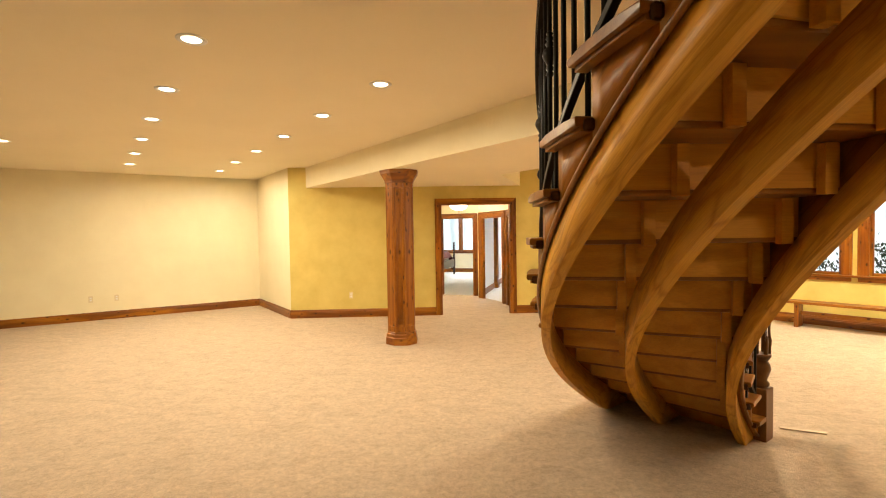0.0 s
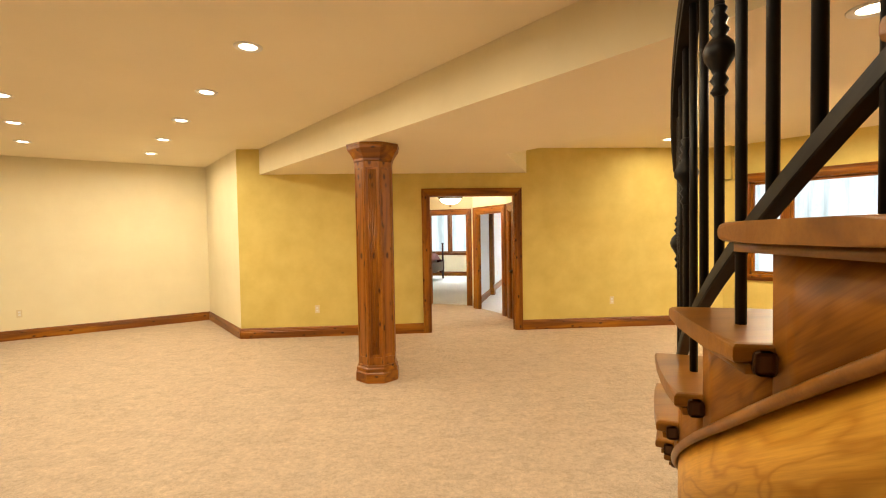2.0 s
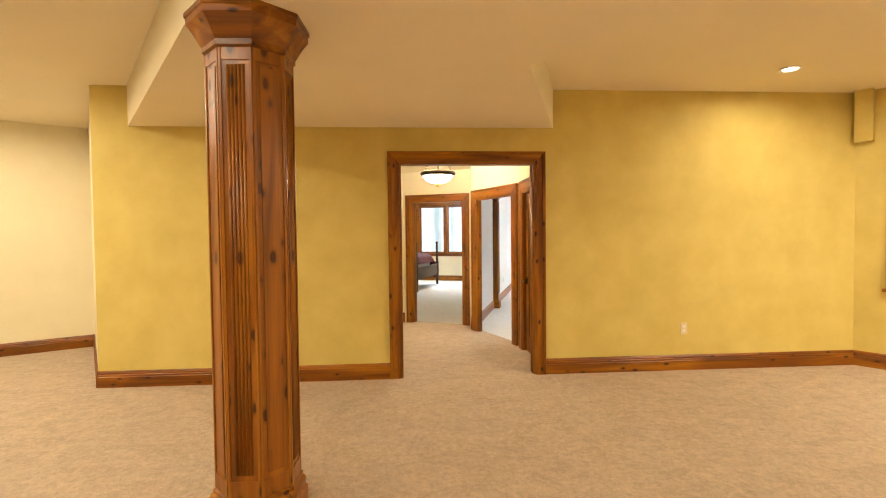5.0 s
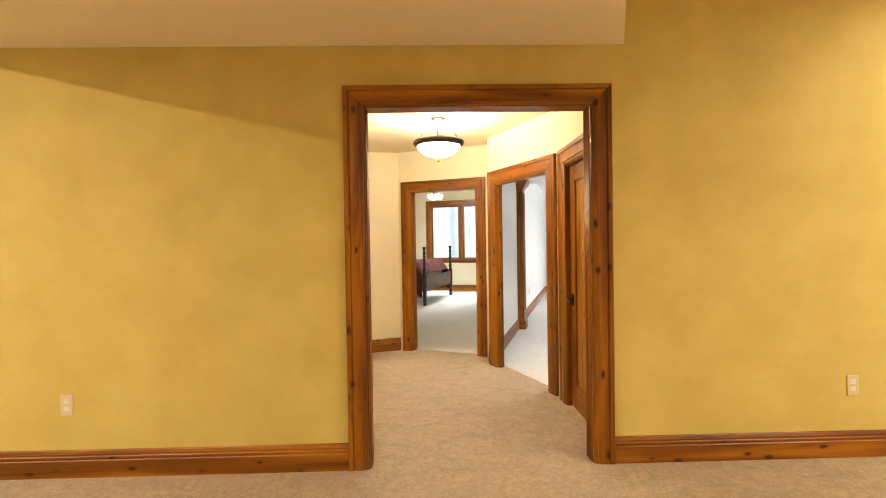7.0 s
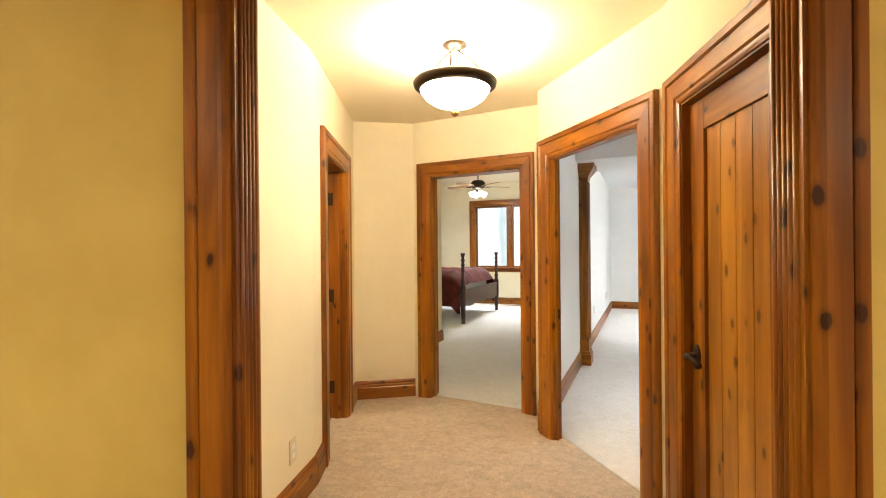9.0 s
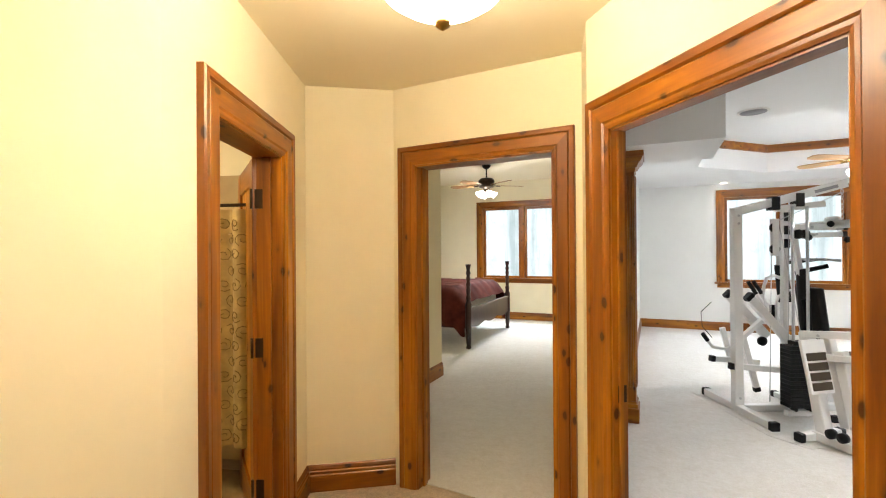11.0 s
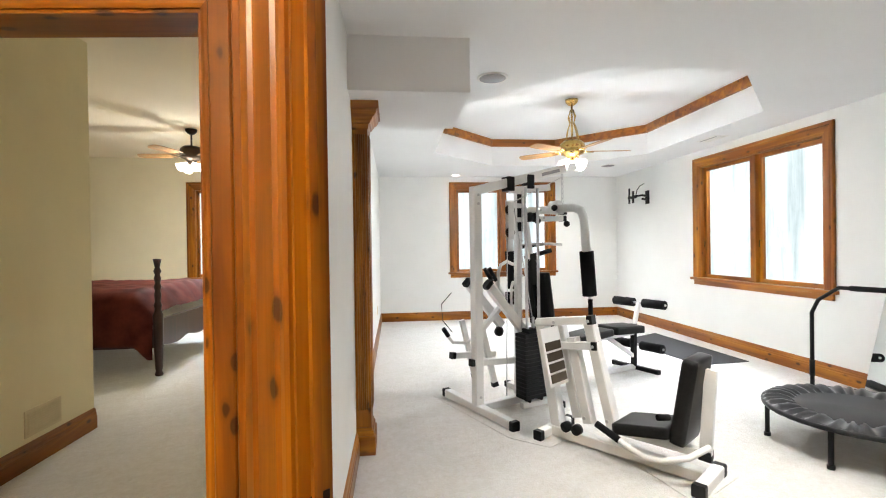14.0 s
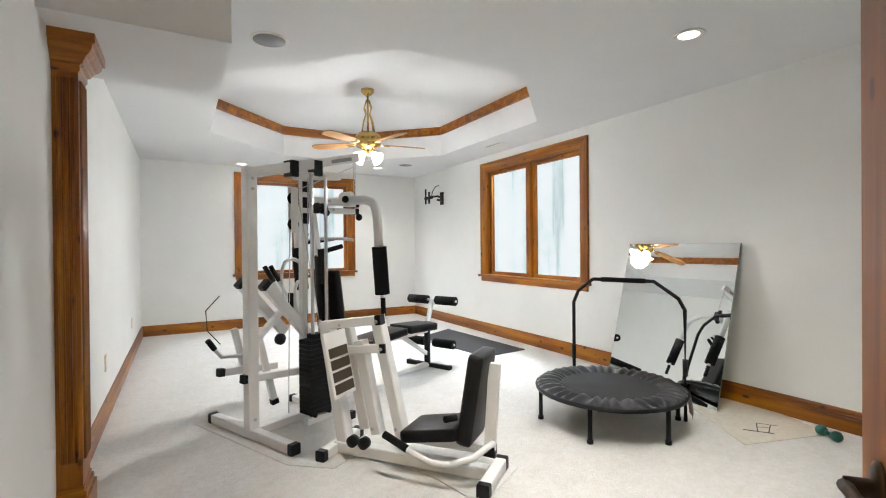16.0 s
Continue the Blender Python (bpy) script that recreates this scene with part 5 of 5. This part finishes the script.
for p, q, w in (((5.00, 10.70), (5.06, 10.53), 0.014), ((5.03, 10.62), (5.20, 10.66), 0.007), ((5.05, 10.56), (5.22, 10.58), 0.007), ((5.20, 10.66), (5.24, 10.54), 0.007), ((5.12, 10.64), (5.16, 10.57), 0.006)):
    tube(bm, [(*p, 0.0125), (*q, 0.0125)], 0, squash=(w, 0.001))
part("line_drawing", bm, M_BLACKP, sheet)
M_GREEN = plain("green_vinyl", (0.01, 0.10, 0.075), 0.35)
for dx, dy in ((-0.04, 0.0),):
    db = thing("dumbbell", "small green vinyl dumbbell on the carpet", "dumbbell", pose(5.27 + dx, 10.26 + dy, 0.04, 0, 0, 50), "dumbbells")
    for x in (-0.055, 0.055):
        bm = BM()
        lathe(bm, [(0.001, -0.028), (0.024, -0.026), (0.034, -0.012), (0.034, 0.012), (0.024, 0.026), (0.001, 0.028)], 16, pose(x, 0, 0, 0, 90, 0))
        part("head", bm, M_GREEN, db, smooth=True)
    rod(db, "bar", [(-0.05, 0, 0), (0.05, 0, 0)], 0.012, M_GREEN)
tv = thing("wall_bracket", "black folding television bracket on the wall, empty", "bracket", GYM @ pose(4.48, -1.1, 2.13))
bm = BM()
box(bm, -0.02, 0, -0.05, 0.05, -0.11, 0.11, bevel=0.004)
part("wall_plate", bm, M_BLACKP, tv)
for pts in ([(-0.02, 0, 0.02), (-0.16, -0.12, 0.02), (-0.22, 0.06, 0.02)], [(-0.02, 0, -0.04), (-0.16, -0.12, -0.04)]):
    bar(tv, "arm", pts, 0.035, 0.03, mat=M_BLACKP)
rod(tv, "cable", [(-0.20, 0.02, 0.03), (-0.19, 0.0, 0.12), (-0.15, -0.03, 0.19), (-0.09, -0.05, 0.22)], 0.007, M_BLACKP, 8)
bm = BM()
box(bm, -0.27, -0.22, -0.06, 0.16, -0.02, 0.02, bevel=0.004)
box(bm, -0.27, -0.255, -0.03, 0.02, -0.1, 0.1, bevel=0.004)
box(bm, -0.27, -0.255, 0.1, 0.14, -0.1, 0.16, bevel=0.004)
part("tilt_plate", bm, M_BLACKP, tv)

# ceiling speakers, vent and gym downlights
for u, v in ((1.02, -5.02), (3.72, -1.24)):
    p = gym(u, v)
    sp = thing("ceiling_speaker", "round white grille speaker in the ceiling", "speaker", pose(*p, GYMC), "ceiling speakers")
    bm = BM()
    lathe(bm, [(0.118, 0.0), (0.118, -0.006), (0.105, -0.009), (0.1, -0.006)], 36)
    part("rim", bm, M_WHITEP, sp)
    bm = BM()
    lathe(bm, [(0.001, -0.0085), (0.099, -0.0085), (0.099, -0.006)], 36)
    part("grille", bm, plain("grey_grille", (0.24, 0.24, 0.25), 0.6, 0, 0.2, 400), sp)
vt = thing("ceiling_vent", "white slatted ceiling vent", "vent", GYM @ pose(4.15, -3.15, GYMC))
bm = BM()
box(bm, -0.09, 0.09, -0.17, 0.17, -0.006, 0.0)
part("frame", bm, M_WHITEP, vt)
# the first slat is grey, the vent's shade put into its colour
for k in range(6):
    bm = BM()
    box(bm, -0.065 + k * 0.024, -0.05 + k * 0.024, -0.15, 0.15, -0.011, -0.006)
    part("slat", bm, plain("vent_shadow", (0.45, 0.45, 0.44), 0.6) if k == 0 else M_WHITEP, vt)
# the 36 W one is unseen, added to brighten the floor by the door
for x, y, watts in ((4.47, 10.87, 10), (3.0, 10.95, 36), (4.24, 17.33, 1.5), (6.05, 16.2, 10)):
    downlight(x, y, GYMC, watts, SOFTWHITE, M_LAMPW, 105)

# ---------------------------------------------------------------- ceiling fans
M_BRASS = plain("polished_brass", (0.62, 0.42, 0.14), 0.22, 1.0, 0.3, 25)
M_BLADE = wood("fan_blade_oak", (0.22, 0.10, 0.03), (0.34, 0.17, 0.05), (0.42, 0.23, 0.08), 0, 0.0, 0.4)
M_SHADE = glow("tulip_shade_glow", (1.0, 0.90, 0.74), 7)


def ceiling_fan(m, drop, metal, label, watts, turn):
    t = thing("ceiling_fan", label, "ceiling fan", m, "ceiling fans")
    bm = BM()
    lathe(bm, [(0.001, 0.0), (0.075, 0.0), (0.07, -0.03), (0.04, -0.06), (0.02, -0.07), (0.001, -0.07)], 24)
    part("canopy", bm, metal, t, smooth=True)
    rod(t, "downrod", [(0, 0, -0.06), (0, 0, -drop + 0.1)], 0.012, metal)
    if drop > 0.45:
        for k in range(4):
            a = math.pi / 2 * k + 0.5
            c, s_ = math.cos(a), math.sin(a)
            rod(t, "scroll", [(0.02 * c, 0.02 * s_, -0.12), (0.055 * c, 0.055 * s_, -0.2), (0.03 * c, 0.03 * s_, -0.27), (0.07 * c, 0.07 * s_, -0.36), (0.1 * c, 0.1 * s_, -drop + 0.08)], 0.007, metal, 8)
    bm = BM()
    lathe(bm, [(0.03, -drop + 0.11), (0.10, -drop + 0.10), (0.135, -drop + 0.07), (0.145, -drop + 0.03), (0.12, -drop + 0.01), (0.14, -drop - 0.01), (0.13, -drop - 0.05), (0.07, -drop - 0.075), (0.05, -drop - 0.10), (0.06, -drop - 0.13), (0.02, -drop - 0.15)], 28)
    part("motor_housing", bm, metal, t, "ornate metal motor housing", True)
    for k in range(5):
        mm = pose(0, 0, -drop - 0.02, 0, 0, turn + 72 * k) @ pose(0, 0, 0, 10, 0, 0)
        bm = BM()
        pts = [(0.2, -0.045), (0.3, -0.062), (0.55, -0.07), (0.64, -0.062), (0.668, -0.03), (0.668, 0.03), (0.64, 0.062), (0.55, 0.07), (0.3, 0.062), (0.2, 0.045)]
        prism(bm, pts, -0.004, 0.004)
        bl = part("blade", bm, M_BLADE, t, "oak fan blade", m=mm)
        bm = BM()
        tube(bm, [(0.11, 0, 0.0), (0.17, 0.02, -0.006), (0.24, 0.025, -0.008)], 0.008, 8)
        tube(bm, [(0.11, 0, 0.0), (0.17, -0.02, -0.006), (0.24, -0.025, -0.008)], 0.008, 8)
        part("blade_iron", bm, metal, bl)
    for k in range(4):
        a = 90 * k + 25
        mm = pose(0, 0, -drop - 0.12, 0, 0, a) @ pose(0.06, 0, 0, 0, 125, 0)
        bm = BM()
        lathe(bm, [(0.018, 0.0), (0.022, 0.02), (0.034, 0.05), (0.045, 0.085), (0.062, 0.12), (0.058, 0.12), (0.04, 0.085), (0.002, 0.03)], 18)
        part("glass_shade", bm, M_SHADE, t, "glowing tulip glass shade", True, mm)
    la = bpy.data.lights.new("fan_light_glow", "POINT")
    la.energy, la.color, la.shadow_soft_size = watts, (0.985, 0.985, 0.975), 0.12
    lo_ = new("fan_light_glow", la)
    lo_.parent = t
    lo_.matrix_basis = pose(0, 0, -drop - 0.26)
    la = bpy.data.lights.new("fan_down_glow", "AREA")
    la.shape, la.size, la.energy, la.color = "DISK", 0.25, watts * 0.65, (0.985, 0.985, 0.975)
    lo_ = new("fan_down_glow", la)
    lo_.parent = t
    lo_.matrix_basis = pose(0, 0, -drop - 0.27)
    return t


ceiling_fan(GYM @ pose(2.335, -3.25, TRAYC), 0.58, M_BRASS, "polished brass ceiling fan with oak blades and lit glass shades", 96, -6)
ceiling_fan(pose(0.13, 16.6, BEDC), 0.33, M_BRONZE, "bronze ceiling fan with oak blades and lit glass shades", 66, 20)

# ---------------------------------------------------------------- bed
M_MAHOG = wood("dark_mahogany", (0.018, 0.007, 0.005), (0.035, 0.012, 0.008), (0.055, 0.02, 0.012), 2, 0.0, 0.3)
mt, nt, b = material("burgundy_quilt", 0.6)
v_ = coords(nt)
c = ramp(nt, noise_tex(nt, v_, 5, 4), [(0.35, (0.05, 0.008, 0.006)), (0.65, (0.105, 0.024, 0.016))])
nt.links.new(c, b.inputs["Base Color"])
b.inputs["Specular IOR Level"].default_value = 0.08
M_QUILT = mt
bed = thing("four_poster_bed", "dark mahogany four-poster bed with turned posts", "bed", pose(-0.087, 15.45, 0.006, 0, 0, -15.7))
BW, BL = 2.03, 2.15
post = [(0.035, 0.0), (0.042, 0.02), (0.03, 0.05), (0.038, 0.1), (0.045, 0.3), (0.05, 0.34), (0.05, 0.66), (0.04, 0.68), (0.03, 0.72), (0.042, 0.76), (0.028, 0.80), (0.036, 0.88), (0.026, 0.92), (0.040, 0.96), (0.026, 1.0), (0.036, 1.05), (0.024, 1.09), (0.038, 1.13), (0.024, 1.17), (0.034, 1.22), (0.042, 1.26), (0.03, 1.262)]
for x, y in ((0, 0), (0, BW), (-BL, 0), (-BL, BW)):
    bm = BM()
    lathe(bm, post, 16)
    part("post", bm, M_MAHOG, bed, smooth=True, m=pose(x, y, 0))
bm = BM()
low = [(BW * i / 32, 0.34 - 0.05 * abs(math.sin(math.pi * i * 3 / 32))) for i in range(33)]
vs = prism(bm, [*low, (BW, 0.58), (0.0, 0.58)], -0.02, 0.02)
for v in vs:
    v.co = Vector((v.co.z, v.co.x, v.co.y))
part("foot_board", bm, M_MAHOG, bed)
bm = BM()
box(bm, -0.03, 0.03, 0.03, BW - 0.03, 0.58, 0.61, bevel=0.008)
part("foot_rail", bm, M_MAHOG, bed)
for y in (0, BW):
    bm = BM()
    box(bm, -BL, 0, y - 0.015, y + 0.015, 0.3, 0.5, bevel=0.005)
    part("side_rail", bm, M_MAHOG, bed)
bm = BM()
box(bm, -BL - 0.02, -BL + 0.02, 0.03, BW - 0.03, 0.3, 1.3, bevel=0.01)
part("headboard", bm, M_MAHOG, bed)
bm = BM()
nx, ny = 40, 46
grid = []
for i in range(nx + 1):
    row = []
    for j in range(ny + 1):
        x = -BL + 0.05 + (BL - 0.09) * i / nx
        yy = -0.2 + (BW + 0.4) * j / ny
        over = max(0.0, -yy - 0.0, yy - BW)
        z = 0.93 - 3.1 * over ** 1.02 if over > 0 else 0.93 - 0.06 * math.exp(-min(yy, BW - yy) / 0.1)
        yc = min(max(yy, -0.05), BW + 0.05)
        z += 0.016 * abs(math.sin(i * 0.55 + 0.4 * math.sin(j))) * abs(math.sin(j * 0.62)) + 0.02 * noise.noise((x * 3, yy * 3, 0))
        if i > nx - 4:
            z -= 0.05 * (i - nx + 4) ** 1.4 * 0.7
        row.append(bm.verts.new((x, yc + 0.03 * noise.noise((x * 5, 3, z * 4)), max(0.18, z))))
    grid.append(row)
for i in range(nx):
    for j in range(ny):
        bm.faces.new((grid[i][j], grid[i + 1][j], grid[i + 1][j + 1], grid[i][j + 1]))
quilt = part("quilt", bm, M_QUILT, None, smooth=True, m=pose(-0.087, 15.45, 0.006, 0, 0, -15.7))
tagged(quilt, "rumpled burgundy quilted comforter spread over the bed", "quilt")
mattress_m = pose(-0.087, 15.45, 0.006, 0, 0, -15.7)
bm = BM()
box(bm, -BL + 0.06, -0.20, 0.04, BW - 0.04, 0.45, 0.80, bevel=0.06)
tagged(part("mattress", bm, plain("mattress_ticking", (0.7, 0.66, 0.6), 0.8), m=mattress_m), "thick mattress under the quilt on the bed frame", "mattress")

# bedroom wall register and outlet
jM, _ = along(JG, j0)
vg = thing("wall_register", "beige louvred air register low on the wall", "vent", jM @ pose(0.52, 0, 0.28))
bm = BM()
box(bm, -0.16, 0.16, 0, 0.008, -0.085, 0.085, bevel=0.003)
part("frame", bm, M_PLATE, vg)
for k in range(9):
    bm = BM()
    box(bm, -0.14, 0.14, 0.008, 0.014, -0.066 + k * 0.0152, -0.057 + k * 0.0152)
    part("louvre", bm, M_PLATE, vg)

# ---------------------------------------------------------------- bathroom seen through its door
bmz, _ = along(H[2], H[1])
M_TILE = plain("brown_stone_tile", (0.30, 0.21, 0.11), 0.25, 0, 0.5, 5)
M_GROUT = plain("tan_grout", (0.35, 0.27, 0.17), 0.9)
bm = BM()
prism(bm, [(-2.6, 8.75), (-0.58, 8.75), (-0.55, 9.75), (-0.80, 11.22), (-0.86, 11.6), (-2.6, 11.6)], -0.05, 0.003)
ft = tagged(part("floor_bathroom", bm, M_GROUT), "brown stone tile floor", "floor", kind="structure")
bm = BM()
box(bm, 0, 0.395, 0, 0.395, 0.003, 0.009, bevel=0.003)
tile0 = part("tile", bm, M_TILE, ft, m=pose(-2.55, 9.0, 0))
for i in range(4):
    for j in range(6):
        if i or j:
            x, y = -2.55 + 0.4 * i, 9.0 + 0.4 * j
            if x + 0.4 < -0.62 - max(0, (y + 0.4 - 9.7)) * 0.17:
                o = new("tile", tile0.data)
                o.parent = ft
                o.matrix_basis = pose(x, y, 0)
M_SCROLL = plain("gold_brocade", (0.50, 0.36, 0.14), 0.45, 0, 0.35, 12)
cur = thing("shower_curtain", "gold scroll-patterned shower curtain hanging from a rod", "curtain", pose(-2.58, 11.05, 0))
bm = BM()
n = 90
rows = []
for z in (0.32, 0.8, 1.3, 1.73):
    rows.append([bm.verts.new((1.72 * k / n, 0.03 * math.sin(k * 0.75) + 0.008 * math.sin(k * 2.1 + z), z)) for k in range(n + 1)])
for a, b_ in zip(rows, rows[1:]):
    for k in range(n):
        bm.faces.new((a[k], a[k + 1], b_[k + 1], b_[k]))
part("cloth", bm, M_SCROLL, cur, smooth=True)
bm = BM()
for i in range(18):
    for j in range(15):
        cx, cz = 0.06 + 0.093 * i + 0.045 * (j % 2), 0.38 + 0.09 * j
        pts = []
        for w in np.linspace(0, 8.0, 12):
            r = 0.008 + 0.0042 * w
            x = cx + r * math.cos(w + i * 2.1 + j)
            pts.append((x, -0.012 + 0.03 * math.sin(x / 1.72 * n * 0.75), cz + r * math.sin(w + i * 2.1 + j)))
        tube(bm, pts, 0.003, 4)
part("embroidery", bm, plain("dark_gold_cord", (0.22, 0.14, 0.04), 0.6), cur)
rod(cur, "rod", [(-0.02, 0, 1.755), (1.76, 0, 1.755)], 0.010, M_BRONZE)
bm = BM()
box(bm, -2.58, -0.9, 11.55, 11.58, 0, 2.02)
tagged(part("wall_tiling", bm, plain("tan_wall_tile", (0.46, 0.34, 0.18), 0.3, 0, 0.25, 4)), kind="structure")
# ceiling light out of view, added to give the bathroom its warm light
bl_ = thing("bathroom_fill_light", "unseen frosted glass bathroom ceiling light, added to light the room", "ceiling light", pose(-1.6, 10.2, HALLC))
bm = BM()
lathe(bm, [(0.001, -0.09), (0.08, -0.08), (0.13, -0.04), (0.14, 0.0)], 24)
part("glass_bowl", bm, M_BOWL, bl_, smooth=True)
la = bpy.data.lights.new("bathroom_fill_glow", "POINT")
la.energy, la.color, la.shadow_soft_size = 30, (1.0, 0.80, 0.5), 0.12
lo = new("bathroom_fill_glow", la)
lo.parent = bl_
lo.matrix_basis = pose(0, 0, -0.2)
# bathroom door leaf, open into the room, with hinges
plank_door("bathroom_door", bmz @ pose(LD[0] + 0.03, -0.145, 0) @ pose(0, 0, 0, 0, 0, -152), 0.70, HALLH - 0.026, "knotty pine bathroom door standing open", 0.64, -1)
for z in (0.25, 0.98, 1.75):
    hg = thing("door_hinge", "dark bronze butt hinge on the bathroom door frame", "hinge", bmz @ pose(LD[0] + 0.02, -0.115, z), "door hinges")
    bm = BM()
    box(bm, 0.0, 0.004, -0.03, 0.04, -0.05, 0.05, bevel=0.001)
    part("leaf", bm, M_BRONZE, hg)
    bm = BM()
    tube(bm, [(0.008, -0.034, -0.052), (0.008, -0.034, 0.052)], 0.008, 10)
    part("knuckle", bm, M_BRONZE, hg)
gdm, _ = along(H[6], H[5])
for z in (0.88,):
    st_ = thing("strike_plate", "dark bronze strike plate in the pine jamb", "strike plate", gdm @ pose(GD[1] - 0.02, -0.039, z))
    bm = BM()
    box(bm, -0.003, 0, -0.02, 0.02, -0.035, 0.035, bevel=0.001)
    part("plate", bm, M_BRONZE, st_)

# ---------------------------------------------------------------- outside the windows
M_LEAF = plain("shrub_leaf", (0.09, 0.13, 0.07), 0.6, 0, 0.6, 8)
M_BARK = plain("shrub_bark", (0.12, 0.09, 0.06), 0.9, 0, 0.5, 20)


def shrub(x, y, h, spread, seed):
    rnd = random.Random(seed)
    t = thing("shrub", "leafy green shrub growing outside the window", "shrub", pose(x, y, -0.3), "shrubs outside")
    tips = []
    bm = BM()
    for k in range(7):
        a, r = rnd.uniform(0, 6.28), rnd.uniform(0.3, 1.0) * spread
        tip = Vector((r * math.cos(a), r * math.sin(a), h * rnd.uniform(0.6, 1.0)))
        mid = tip * 0.5 + Vector((rnd.uniform(-0.1, 0.1), rnd.uniform(-0.1, 0.1), 0.1))
        tube(bm, [(0.04 * math.cos(a), 0.04 * math.sin(a), 0), mid, tip], [0.02, 0.013, 0.005], 6)
        tips += [mid.lerp(tip, f) for f in (0.2, 0.6, 1.0)]
    part("stems", bm, M_BARK, t)
    bm = BM()
    for k in range(900):
        c = rnd.choice(tips) + Vector((rnd.gauss(0, 0.16), rnd.gauss(0, 0.16), rnd.gauss(0, 0.15)))
        m = Matrix.Translation(c) @ Euler((rnd.uniform(0, 6), rnd.uniform(0, 6), rnd.uniform(0, 6))).to_matrix().to_4x4()
        l = rnd.uniform(0.03, 0.06)
        vs = [bm.verts.new(m @ Vector(p)) for p in ((-l, 0, 0), (0, -l * 0.45, 0.006), (l, 0, 0), (0, l * 0.45, 0.006))]
        bm.faces.new(vs)
    part("crown", bm, M_LEAF, t)


for k, (s_, out, h) in enumerate(((2.0, 2.3, 1.35), (3.0, 2.0, 1.6), (4.2, 1.7, 1.5))):
    p = Vector(B) + DV * s_ + Vector((0.793, 0.609)) * out
    shrub(p.x, p.y, h, 0.6, 10 + k)
